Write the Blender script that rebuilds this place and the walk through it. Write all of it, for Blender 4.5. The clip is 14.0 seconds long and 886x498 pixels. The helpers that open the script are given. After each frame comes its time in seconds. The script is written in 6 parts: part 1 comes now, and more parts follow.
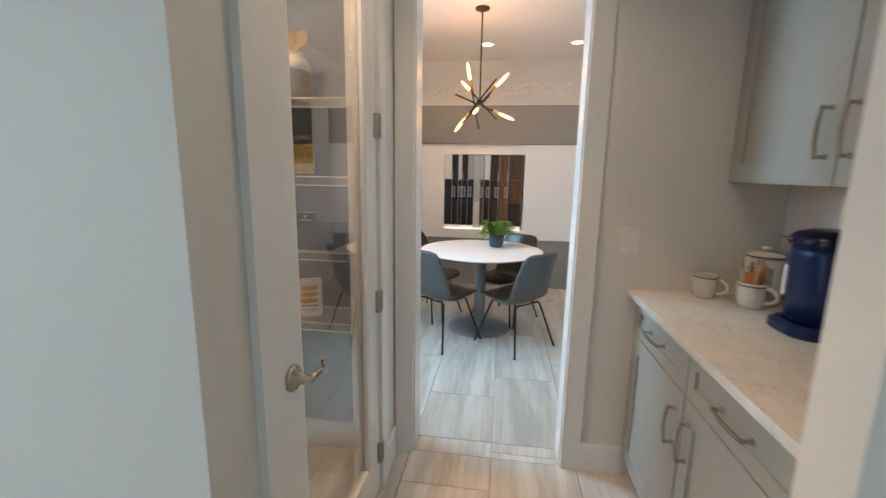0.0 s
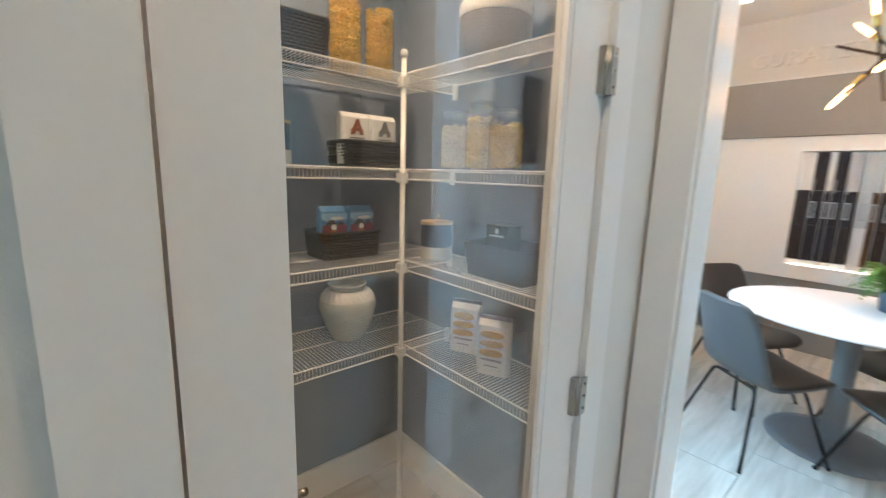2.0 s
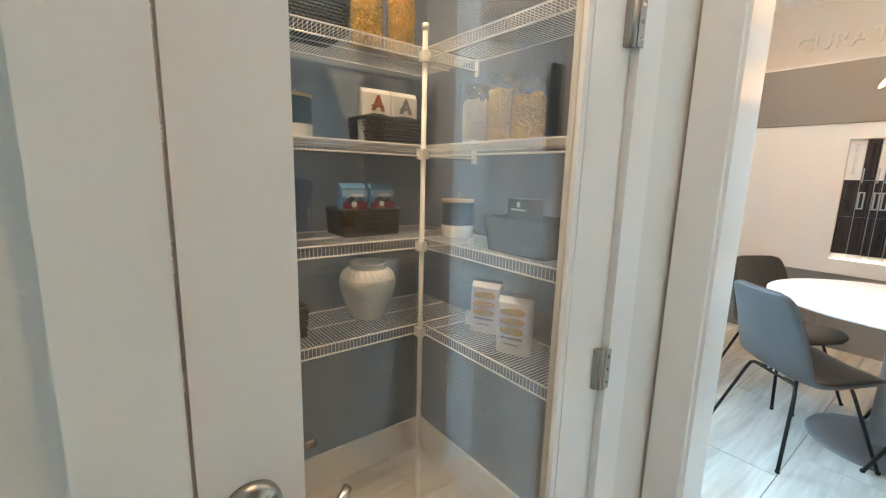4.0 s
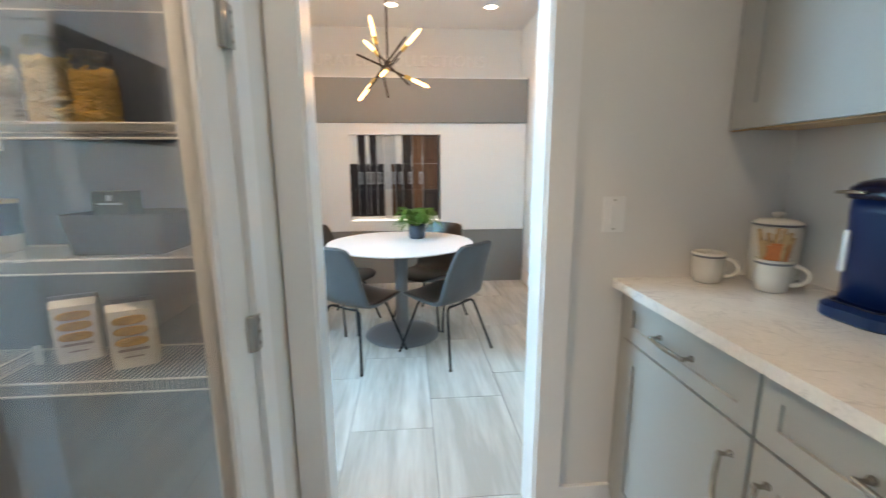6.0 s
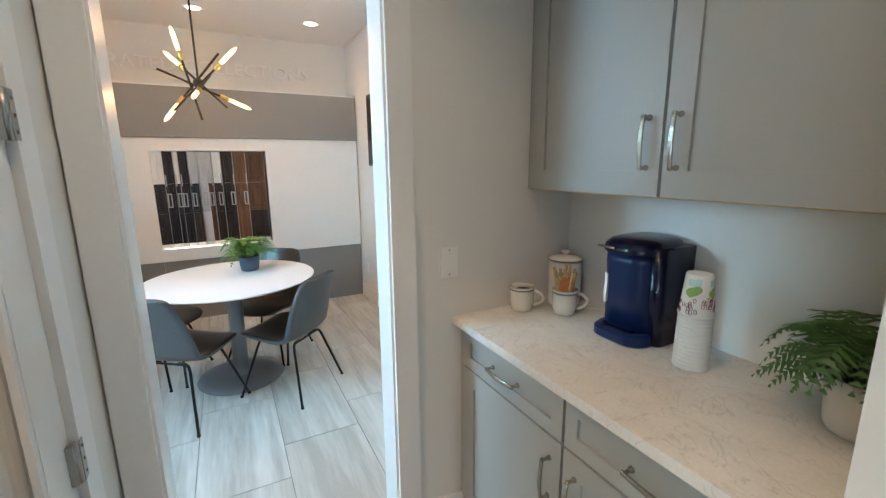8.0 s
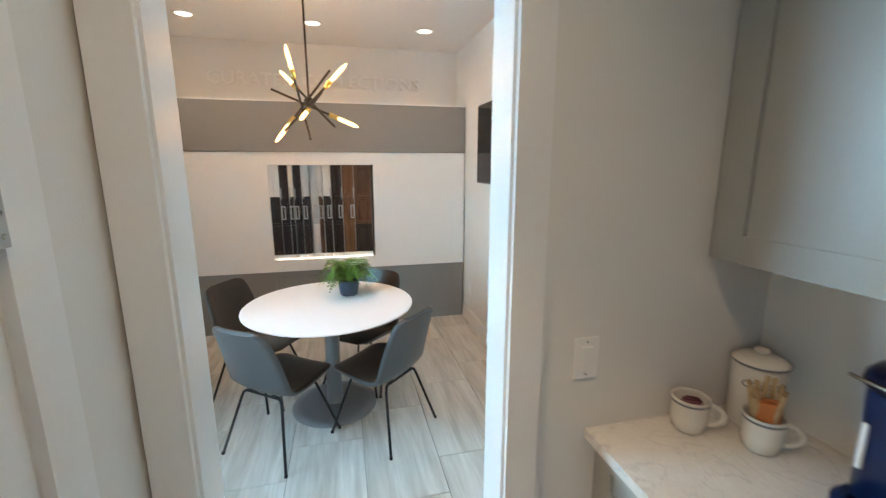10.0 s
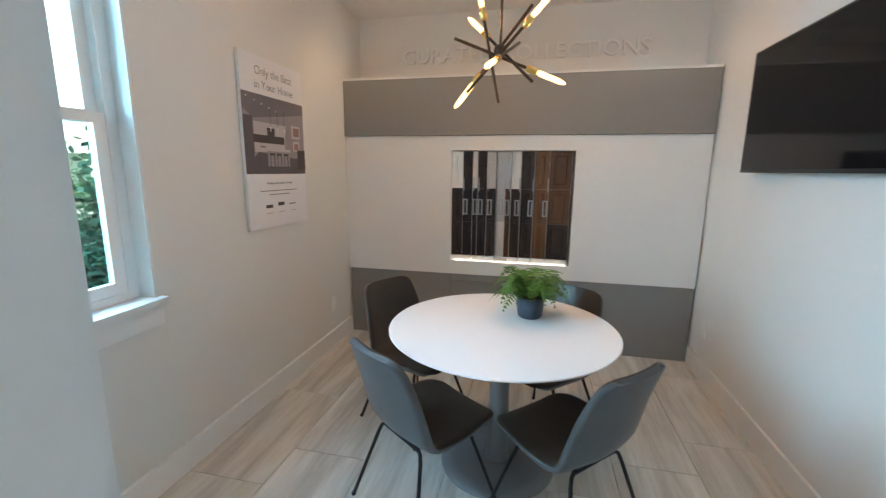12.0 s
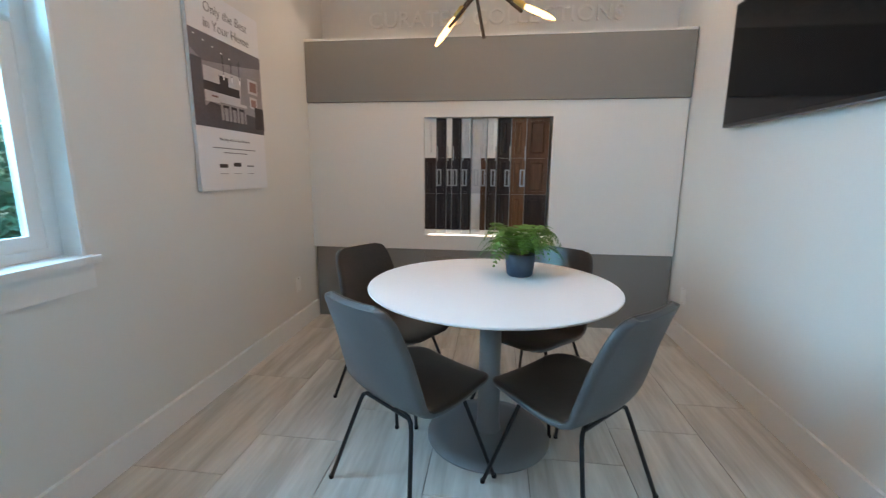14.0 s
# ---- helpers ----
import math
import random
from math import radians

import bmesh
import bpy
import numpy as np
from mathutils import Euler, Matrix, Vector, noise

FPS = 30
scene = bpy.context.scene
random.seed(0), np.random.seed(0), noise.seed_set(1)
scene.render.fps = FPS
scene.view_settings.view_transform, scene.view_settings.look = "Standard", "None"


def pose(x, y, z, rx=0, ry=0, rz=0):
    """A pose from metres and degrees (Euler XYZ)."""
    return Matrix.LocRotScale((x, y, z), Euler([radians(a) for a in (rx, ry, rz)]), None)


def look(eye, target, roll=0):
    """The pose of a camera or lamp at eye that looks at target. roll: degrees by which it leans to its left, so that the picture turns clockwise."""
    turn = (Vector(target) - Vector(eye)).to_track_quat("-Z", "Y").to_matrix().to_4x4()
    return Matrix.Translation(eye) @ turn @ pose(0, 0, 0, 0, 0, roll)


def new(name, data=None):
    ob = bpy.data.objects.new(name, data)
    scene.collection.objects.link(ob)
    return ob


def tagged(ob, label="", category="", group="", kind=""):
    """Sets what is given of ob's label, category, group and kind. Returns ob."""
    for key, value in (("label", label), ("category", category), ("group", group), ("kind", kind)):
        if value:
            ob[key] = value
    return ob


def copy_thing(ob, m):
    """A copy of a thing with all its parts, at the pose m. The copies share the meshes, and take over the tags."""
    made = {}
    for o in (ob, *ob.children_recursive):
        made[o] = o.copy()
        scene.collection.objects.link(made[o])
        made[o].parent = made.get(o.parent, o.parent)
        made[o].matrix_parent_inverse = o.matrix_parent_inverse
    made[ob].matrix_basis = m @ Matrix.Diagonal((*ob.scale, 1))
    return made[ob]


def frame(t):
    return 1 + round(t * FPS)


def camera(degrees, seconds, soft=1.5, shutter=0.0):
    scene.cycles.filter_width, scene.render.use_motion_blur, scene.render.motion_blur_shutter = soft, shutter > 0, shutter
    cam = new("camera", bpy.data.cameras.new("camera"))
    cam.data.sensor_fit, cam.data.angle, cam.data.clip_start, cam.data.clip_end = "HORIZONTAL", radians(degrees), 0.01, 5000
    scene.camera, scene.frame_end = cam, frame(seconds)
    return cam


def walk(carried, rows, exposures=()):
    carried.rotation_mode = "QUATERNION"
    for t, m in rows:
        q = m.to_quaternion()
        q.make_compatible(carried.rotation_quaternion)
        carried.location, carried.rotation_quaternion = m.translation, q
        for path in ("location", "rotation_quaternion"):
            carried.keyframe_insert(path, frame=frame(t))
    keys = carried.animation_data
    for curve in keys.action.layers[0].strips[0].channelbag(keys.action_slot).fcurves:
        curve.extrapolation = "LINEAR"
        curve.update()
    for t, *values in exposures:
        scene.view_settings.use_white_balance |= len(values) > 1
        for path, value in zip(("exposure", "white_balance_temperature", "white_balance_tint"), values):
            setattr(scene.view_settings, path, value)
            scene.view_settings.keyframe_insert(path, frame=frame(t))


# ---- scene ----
cam = camera(93.4, 14.0, soft=1.25, shutter=0.4)
PATH = [
    (0, (0.243, 0.267, 1.402), (-0.031, 2.215, 1.042), 1.0),
    (0.5, (0.234, 0.559, 1.393), (-0.29, 2.457, 1.039), 0.8),
    (1, (0.203, 0.784, 1.408), (-0.649, 2.559, 1.058), 1.0),
    (1.5, (0.212, 0.947, 1.391), (-0.98, 2.517, 1.052), 1.3),
    (2, (0.206, 1.057, 1.362), (-1.271, 2.359, 1.011), 1.7),
    (2.2, (0.197, 1.095, 1.351), (-1.362, 2.296, 0.995), 1.9),
    (4.3, (0.212, 1.069, 1.278), (-1.339, 2.282, 0.928), 1.4),
    (4.5, (0.202, 1.042, 1.275), (-1.234, 2.39, 0.925), 1.4),
    (5, (0.133, 0.976, 1.252), (-0.867, 2.672, 0.899), 0.6),
    (5.5, (0.125, 0.912, 1.254), (-0.286, 2.835, 0.889), 0.0),
    (6, (0.141, 0.871, 1.27), (0.297, 2.828, 0.891), -0.3),
    (6.5, (0.101, 0.866, 1.284), (0.685, 2.739, 0.897), -0.4),
    (7, (0.084, 0.84, 1.326), (0.926, 2.611, 0.931), -0.5),
    (7.2, (0.084, 0.826, 1.347), (0.992, 2.564, 0.951), -0.6),
    (9.3, (0.107, 1.011, 1.644), (0.875, 2.816, 1.253), 0.0),
    (9.5, (0.161, 1.084, 1.642), (0.836, 2.925, 1.25), -0.1),
    (10, (0.184, 1.251, 1.635), (0.64, 3.157, 1.238), -0.0),
    (10.5, (0.219, 1.514, 1.544), (0.428, 3.469, 1.178), 0.1),
    (11, (0.205, 1.741, 1.518), (0.205, 3.704, 1.14), 0.3),
    (11.5, (0.232, 1.938, 1.481), (0.008, 3.89, 1.109), 0.4),
    (12, (0.2, 2.067, 1.469), (-0.222, 3.986, 1.099), 0.6),
    (12.5, (0.127, 2.201, 1.428), (-0.426, 4.088, 1.062), 0.7),
    (13, (0.09, 2.262, 1.35), (-0.479, 4.145, 0.989), 0.7),
    (13.5, (0.101, 2.225, 1.267), (-0.359, 4.138, 0.908), 0.6),
    (14, (0.069, 2.2, 1.208), (-0.171, 4.152, 0.848), 0.4),
]
EXPOSURES = [(0.0, 0.94, 8500, 22), (0.5, 1.10, 8100, 20), (1.0, 1.25, 8000, 19), (2.0, 1.53, 7500, 16), (4.5, 1.62, 8200, 15), (5.0, 1.5, 8000, 16), (7.0, 1.15, 7700, 15), (9.5, 1.03, 8000, 17), (10.5, 0.98, 8200, 16), (11.0, 0.90, 8200, 16), (11.5, 0.76, 8600, 17), (12.0, 0.66, 7700, 16), (12.5, 0.56, 7000, 15), (14.0, 0.58, 7200, 15)]
walk(cam, [(t, look(eye, target, roll)) for t, eye, target, roll in PATH], EXPOSURES)

# ---------- world, sun, large lights ----------
world = bpy.data.worlds.new("world")
scene.world = world
world.use_nodes = True
wn = world.node_tree.nodes
sky = wn.new("ShaderNodeTexSky")
sky.sky_type = "NISHITA"
sky.sun_disc = False
sky.sun_elevation = radians(53)
sky.dust_density = 6.0
sky.ozone_density = 0.5
sky.sun_rotation = radians(92)
world.node_tree.links.new(sky.outputs["Color"], wn["Background"].inputs["Color"])
wn["Background"].inputs["Strength"].default_value = 0.15

sun_data = bpy.data.lights.new("sun", "SUN")
sun_data.energy, sun_data.angle, sun_data.color = 4.0, radians(0.6), (1.0, 0.96, 0.9)
sun = new("sun", sun_data)
sun.matrix_world = look((0, 0, 8), (-0.6, 0.02, 7.2))


def area_lamp(name, eye, target, w, h, watts, colour):
    d = bpy.data.lights.new(name, "AREA")
    d.shape, d.size, d.size_y, d.energy, d.color = "RECTANGLE", w, h, watts, colour
    ob = new(name, d)
    ob.matrix_world = look(eye, target)
    return ob


def spot_lamp(name, eye, watts, colour, degrees=120):
    d = bpy.data.lights.new(name, "SPOT")
    d.energy, d.color, d.spot_size, d.spot_blend, d.shadow_soft_size = watts, colour, radians(degrees), 0.7, 0.05
    ob = new(name, d)
    ob.matrix_world = look(eye, (eye[0], eye[1] + 0.0001, 0))
    return ob


COOL = (0.41, 0.535, 1.0)
WARM = (1.0, 0.80, 0.60)
area_lamp("skylight_dining_window", (-2.25, 3.15, 1.95), (1.45, 3.75, 0.95), 1.30, 1.4, 125, (0.29, 0.62, 1.0))
area_lamp("skylight_sitting_room_window", (0.1, -3.93, 1.5), (0.1, 0, 1.3), 3.0, 2.0, 10, COOL)
# unseen fill lamp, added to brighten the alcove back wall
area_lamp("alcove_fill_lamp", (-3.13, -1.1, 1.5), (0, -0.6, 1.4), 1.9, 1.95, 17, COOL)
DOWNLIGHTS = [(-0.98, 5.25), (0.0, 5.25), (0.97, 5.25)]
for dx, dy in DOWNLIGHTS:
    spot_lamp("downlight_lamp", (dx, dy, 2.785), 7.0, WARM)
spot_lamp("hall_downlight_lamp", (0.25, 1.45, 2.785), 12, WARM)
spot_lamp("pantry_downlight_lamp", (-0.78, 1.42, 2.785), 40, WARM)

# ---------- materials ----------
MATS = {}


def pbr(name, colour, rough=0.5, metal=0.0, vary=0.08, scale=6.0, grain=80.0, bump=0.05, spec=0.5, stretch=(1, 1, 1), coat=0.0, rand=0.0, dist=0.002):
    """A painted, woven or metal surface with two scales of variation and fine relief."""
    m = bpy.data.materials.new(name)
    m.use_nodes = True
    nt = m.node_tree
    N, L = nt.nodes, nt.links
    b = N["Principled BSDF"]
    tc = N.new("ShaderNodeTexCoord")
    mp = N.new("ShaderNodeMapping")
    mp.inputs["Scale"].default_value = stretch
    L.new(tc.outputs["Object"], mp.inputs["Vector"])
    n1, n2 = N.new("ShaderNodeTexNoise"), N.new("ShaderNodeTexNoise")
    n1.inputs["Scale"].default_value, n2.inputs["Scale"].default_value = scale, grain
    n1.inputs["Detail"].default_value = n2.inputs["Detail"].default_value = 4
    for n in (n1, n2):
        L.new(mp.outputs["Vector"], n.inputs["Vector"])
    add = N.new("ShaderNodeMath")
    add.operation = "ADD"
    L.new(n1.outputs["Fac"], add.inputs[0])
    L.new(n2.outputs["Fac"], add.inputs[1])
    src = add.outputs[0]
    if rand:
        oi = N.new("ShaderNodeObjectInfo")
        ma = N.new("ShaderNodeMath")
        ma.operation = "MULTIPLY_ADD"
        L.new(oi.outputs["Random"], ma.inputs[0])
        ma.inputs[1].default_value = rand
        L.new(src, ma.inputs[2])
        src = ma.outputs[0]
    mr = N.new("ShaderNodeMapRange")
    mr.inputs["From Min"].default_value, mr.inputs["From Max"].default_value = 0.6, 1.4
    mr.inputs["To Min"].default_value, mr.inputs["To Max"].default_value = 1 - vary, 1 + vary
    L.new(src, mr.inputs["Value"])
    mul = N.new("ShaderNodeVectorMath")
    mul.operation = "SCALE"
    mul.inputs[0].default_value = colour
    L.new(mr.outputs["Result"], mul.inputs["Scale"])
    L.new(mul.outputs["Vector"], b.inputs["Base Color"])
    mr2 = N.new("ShaderNodeMapRange")
    mr2.inputs["From Min"].default_value, mr2.inputs["From Max"].default_value = 0.3, 0.7
    mr2.inputs["To Min"].default_value, mr2.inputs["To Max"].default_value = max(0.02, rough - 0.02), min(1, rough + 0.02)
    L.new(n1.outputs["Fac"], mr2.inputs["Value"])
    L.new(mr2.outputs["Result"], b.inputs["Roughness"])
    b.inputs["Metallic"].default_value = metal
    b.inputs["Specular IOR Level"].default_value = spec
    b.inputs["Coat Weight"].default_value = coat
    if bump:
        bu = N.new("ShaderNodeBump")
        bu.inputs["Strength"].default_value = bump
        bu.inputs["Distance"].default_value = dist
        L.new(n2.outputs["Fac"], bu.inputs["Height"])
        L.new(bu.outputs["Normal"], b.inputs["Normal"])
    MATS[name] = m
    return m


def glass(name, colour=(1, 1, 1), rough=0.0, fall=5.0, least=0.045):
    """Thin clear glass: mirror reflection by view angle over a clear pane."""
    m = bpy.data.materials.new(name)
    m.use_nodes = True
    nt = m.node_tree
    nt.nodes.clear()
    N, L = nt.nodes, nt.links
    out, mix = N.new("ShaderNodeOutputMaterial"), N.new("ShaderNodeMixShader")
    tr, gl, fr = N.new("ShaderNodeBsdfTransparent"), N.new("ShaderNodeBsdfGlossy"), N.new("ShaderNodeLayerWeight")
    tr.inputs["Color"].default_value = (*colour, 1)
    gl.inputs["Roughness"].default_value = rough
    fr.inputs["Blend"].default_value = 0.5
    pw, ma = N.new("ShaderNodeMath"), N.new("ShaderNodeMath")
    pw.operation, ma.operation = "POWER", "MULTIPLY_ADD"
    pw.inputs[1].default_value = fall
    ma.inputs[1].default_value, ma.inputs[2].default_value = 0.9, least
    L.new(fr.outputs["Facing"], pw.inputs[0])
    L.new(pw.outputs[0], ma.inputs[0])
    L.new(ma.outputs[0], mix.inputs[0])
    L.new(tr.outputs[0], mix.inputs[1])
    L.new(gl.outputs[0], mix.inputs[2])
    L.new(mix.outputs[0], out.inputs[0])
    return m


def glow(name, colour, strength):
    m = bpy.data.materials.new(name)
    m.use_nodes = True
    b = m.node_tree.nodes["Principled BSDF"]
    b.inputs["Base Color"].default_value = (*colour, 1)
    b.inputs["Emission Color"].default_value = (*colour, 1)
    b.inputs["Emission Strength"].default_value = strength
    return m


def streaked(name, dark, light, scale=(9, 0.9, 1), rough=0.3, bump=0.03, bias=0.0):
    """Long-grained surface (wood-look porcelain, timber): streaks along local y, a new stretch for each piece."""
    m = bpy.data.materials.new(name)
    m.use_nodes = True
    N, L = m.node_tree.nodes, m.node_tree.links
    b = N["Principled BSDF"]
    tc, mp, oi = N.new("ShaderNodeTexCoord"), N.new("ShaderNodeMapping"), N.new("ShaderNodeObjectInfo")
    sc = N.new("ShaderNodeMath")
    sc.operation = "MULTIPLY"
    sc.inputs[1].default_value = 37.0
    L.new(oi.outputs["Random"], sc.inputs[0])
    cx = N.new("ShaderNodeCombineXYZ")
    for k in range(3):
        L.new(sc.outputs[0], cx.inputs[k])
    mp.inputs["Scale"].default_value = scale
    L.new(tc.outputs["Object"], mp.inputs["Vector"])
    L.new(cx.outputs[0], mp.inputs["Location"])
    n1, n2 = N.new("ShaderNodeTexNoise"), N.new("ShaderNodeTexNoise")
    n1.inputs["Scale"].default_value, n1.inputs["Detail"].default_value = 1.0, 5
    n1.inputs["Distortion"].default_value = 0.6
    n2.inputs["Scale"].default_value, n2.inputs["Detail"].default_value = 5.0, 6
    L.new(mp.outputs[0], n1.inputs["Vector"])
    L.new(mp.outputs[0], n2.inputs["Vector"])
    mx = N.new("ShaderNodeMath")
    mx.operation = "MULTIPLY_ADD"
    mx.inputs[1].default_value = 0.4
    L.new(n2.outputs["Fac"], mx.inputs[0])
    L.new(n1.outputs["Fac"], mx.inputs[2])
    rp = N.new("ShaderNodeValToRGB")
    rp.color_ramp.elements[0].position, rp.color_ramp.elements[1].position = 0.5 + bias, 0.9 + bias
    rp.color_ramp.elements[0].color, rp.color_ramp.elements[1].color = (*dark, 1), (*light, 1)
    L.new(mx.outputs[0], rp.inputs[0])
    L.new(rp.outputs[0], b.inputs["Base Color"])
    b.inputs["Roughness"].default_value = rough
    bu = N.new("ShaderNodeBump")
    bu.inputs["Strength"].default_value, bu.inputs["Distance"].default_value = bump, 0.002
    L.new(n2.outputs["Fac"], bu.inputs["Height"])
    L.new(bu.outputs[0], b.inputs["Normal"])
    return m


def veined(name):
    """White quartz with thin grey veins and faint clouds."""
    m = pbr(name, (0.74, 0.73, 0.69), 0.12, vary=0.09, scale=11, grain=120, bump=0.0)
    N, L = m.node_tree.nodes, m.node_tree.links
    b = N["Principled BSDF"]
    base = b.inputs["Base Color"].links[0].from_socket
    tc, nz, rp, mix = N.new("ShaderNodeTexCoord"), N.new("ShaderNodeTexNoise"), N.new("ShaderNodeValToRGB"), N.new("ShaderNodeMixRGB")
    nz.inputs["Scale"].default_value, nz.inputs["Detail"].default_value, nz.inputs["Distortion"].default_value = 4.6, 9, 2.2
    L.new(tc.outputs["Object"], nz.inputs["Vector"])
    e = rp.color_ramp.elements
    e[0].position, e[0].color = 0.485, (0, 0, 0, 1)
    e[1].position, e[1].color = 0.515, (0, 0, 0, 1)
    mid = e.new(0.5)
    mid.color = (0.34, 0.34, 0.34, 1)
    L.new(nz.outputs["Fac"], rp.inputs[0])
    L.new(rp.outputs[0], mix.inputs[0])
    L.new(base, mix.inputs[1])
    mix.inputs[2].default_value = (0.36, 0.36, 0.36, 1)
    L.new(mix.outputs[0], b.inputs["Base Color"])
    return m


M_WALL = pbr("wall_paint", (0.74, 0.72, 0.68), 0.6, vary=0.02, scale=2, grain=170, bump=0.25, dist=0.0015)
M_CEIL = pbr("ceiling_paint", (0.78, 0.77, 0.75), 0.75, vary=0.015, scale=2, grain=120, bump=0.2)
M_SLATE = pbr("pantry_paint", (0.20, 0.24, 0.305), 0.6, vary=0.03, scale=2, grain=170, bump=0.25)
M_TRIM = pbr("trim_paint", (0.80, 0.79, 0.77), 0.30, vary=0.02, scale=3, grain=60, bump=0.03)
M_CAB = pbr("cabinet_paint", (0.36, 0.365, 0.34), 0.36, vary=0.02, scale=3, grain=90, bump=0.04)
M_CABIN = pbr("cabinet_box_wood", (0.55, 0.36, 0.18), 0.5, vary=0.12, scale=3, grain=40, stretch=(1, 0.1, 6))
M_TILE = streaked("floor_tile_porcelain", (0.47, 0.435, 0.38), (0.71, 0.68, 0.62), rough=0.20)
M_GROUT = pbr("grout", (0.30, 0.275, 0.25), 0.9, vary=0.1, scale=20)
M_STEEL = pbr("brushed_nickel", (0.44, 0.40, 0.35), 0.25, metal=1.0, vary=0.04, scale=20, grain=200, bump=0.02)
M_HINGE = pbr("hinge_nickel", (0.42, 0.40, 0.37), 0.34, metal=1.0, vary=0.06, scale=20, grain=200)
M_GLASS = glass("clear_glass", (0.93, 0.95, 0.95), 0.0, 4.2, 0.085)
M_JAR = glass("jar_glass", (0.96, 0.975, 0.965), 0.0, 3.6, 0.05)
M_RIM = glass("thick_rim_glass", (0.88, 0.91, 0.90), 0.03, 1.8, 0.22)
M_WGLASS = glass("window_glass", (0.74, 0.96, 0.95))
M_WIRE = pbr("white_coated_wire", (0.82, 0.81, 0.78), 0.35, vary=0.03, bump=0.0)
M_QUARTZ = veined("white_quartz")
M_NAVY = pbr("navy_gloss_plastic", (0.003, 0.016, 0.065), 0.3, vary=0.05, bump=0.0, spec=0.35)
M_NAVYD = pbr("blue_black_gloss_plastic", (0.003, 0.005, 0.022), 0.22, vary=0.05, bump=0.0, spec=0.4)
M_BLACK = pbr("black_metal", (0.02, 0.02, 0.021), 0.4, metal=0.6, vary=0.1, bump=0.02)
M_BRONZE = pbr("dark_bronze", (0.055, 0.035, 0.022), 0.38, metal=0.8, vary=0.15, bump=0.02)
M_BRASS = pbr("brass", (0.65, 0.42, 0.14), 0.28, metal=1.0, vary=0.05, bump=0.0)
M_GLAZE = pbr("pale_grey_crackle_glaze", (0.55, 0.54, 0.47), 0.10, vary=0.10, scale=9, grain=60, bump=0.02)
M_CERAMIC = pbr("cream_ceramic", (0.74, 0.70, 0.62), 0.2, vary=0.03, scale=12, bump=0.01)
M_GREYSTEEL = pbr("grey_powder_steel", (0.20, 0.205, 0.21), 0.42, metal=0.35, vary=0.05, scale=14, grain=220)
M_TABLE = pbr("white_laminate", (0.84, 0.82, 0.81), 0.42, vary=0.012, scale=3, bump=0.01)
M_LEATHER = pbr("grey_leather", (0.078, 0.081, 0.084), 0.4, vary=0.13, scale=8, grain=160, bump=0.18)
M_LEATHER2 = pbr("dark_brown_leather", (0.040, 0.028, 0.021), 0.30, vary=0.55, scale=7, grain=160, bump=0.18)
M_PGREY = pbr("grey_laminate_panel", (0.235, 0.225, 0.21), 0.55, vary=0.02, scale=3, grain=150)
M_PWHITE = pbr("white_laminate_panel", (0.78, 0.76, 0.73), 0.55, vary=0.012, scale=3, grain=150)
M_TV = pbr("tv_screen", (0.005, 0.005, 0.006), 0.07, vary=0.05, bump=0.0, spec=0.2)
M_TVB = pbr("tv_bezel", (0.012, 0.012, 0.012), 0.3, vary=0.05)
M_PAPER = pbr("poster_board", (0.78, 0.77, 0.78), 0.5, vary=0.01, bump=0.01)
M_INK = pbr("ink", (0.06, 0.06, 0.07), 0.6, vary=0.05, bump=0.0)
M_INKG = pbr("grey_ink", (0.20, 0.19, 0.19), 0.6, vary=0.05, bump=0.0)
M_LETTER = pbr("white_acrylic_letter", (0.80, 0.78, 0.74), 0.4, vary=0.01, bump=0.0)
M_POT = pbr("slate_blue_pot", (0.035, 0.052, 0.078), 0.5, vary=0.15, scale=15, bump=0.08)
M_POTW = pbr("white_pot", (0.75, 0.72, 0.66), 0.4, vary=0.03)
M_SOIL = pbr("soil", (0.05, 0.035, 0.025), 0.95, vary=0.4, scale=60, bump=0.6)
M_FERN = pbr("fern_leaf", (0.08, 0.185, 0.025), 0.45, vary=0.35, scale=25, bump=0.05)
M_FERND = pbr("fern_leaf_dark", (0.055, 0.15, 0.035), 0.45, vary=0.35, scale=25, bump=0.05)
M_BULB = glow("bulb_filament_glow", (1.0, 0.60, 0.26), 2.6)
M_DOWN = glow("downlight_lens_glow", (1.0, 0.90, 0.76), 4)
M_WICKER = pbr("black_wicker", (0.022, 0.020, 0.019), 0.55, vary=0.3, scale=40, grain=160, bump=0.6, dist=0.004)
M_SATIN = pbr("dark_grey_fabric", (0.040, 0.034, 0.046), 0.8, vary=0.15, scale=30, grain=260, bump=0.4)
M_TEAL = pbr("navy_teal_glaze", (0.006, 0.022, 0.05), 0.4, vary=0.1)
M_WOOD = streaked("pale_wood", (0.42, 0.27, 0.13), (0.62, 0.44, 0.24), scale=(40, 4, 40), rough=0.5)
M_PASTA = pbr("dry_pasta", (0.78, 0.52, 0.16), 0.5, vary=0.25, scale=30, bump=0.1)
M_PASTAY = pbr("yellow_dry_pasta", (0.80, 0.66, 0.36), 0.5, vary=0.2, scale=30, bump=0.1)
M_PASTAW = pbr("pale_dry_pasta", (0.80, 0.74, 0.62), 0.5, vary=0.2, scale=30, bump=0.1)
M_CROCK = pbr("brown_grey_glaze", (0.17, 0.145, 0.12), 0.3, vary=0.12, scale=6)
M_BAGW = pbr("white_paper_bag", (0.74, 0.73, 0.71), 0.5, vary=0.03, scale=9, bump=0.2, dist=0.004)
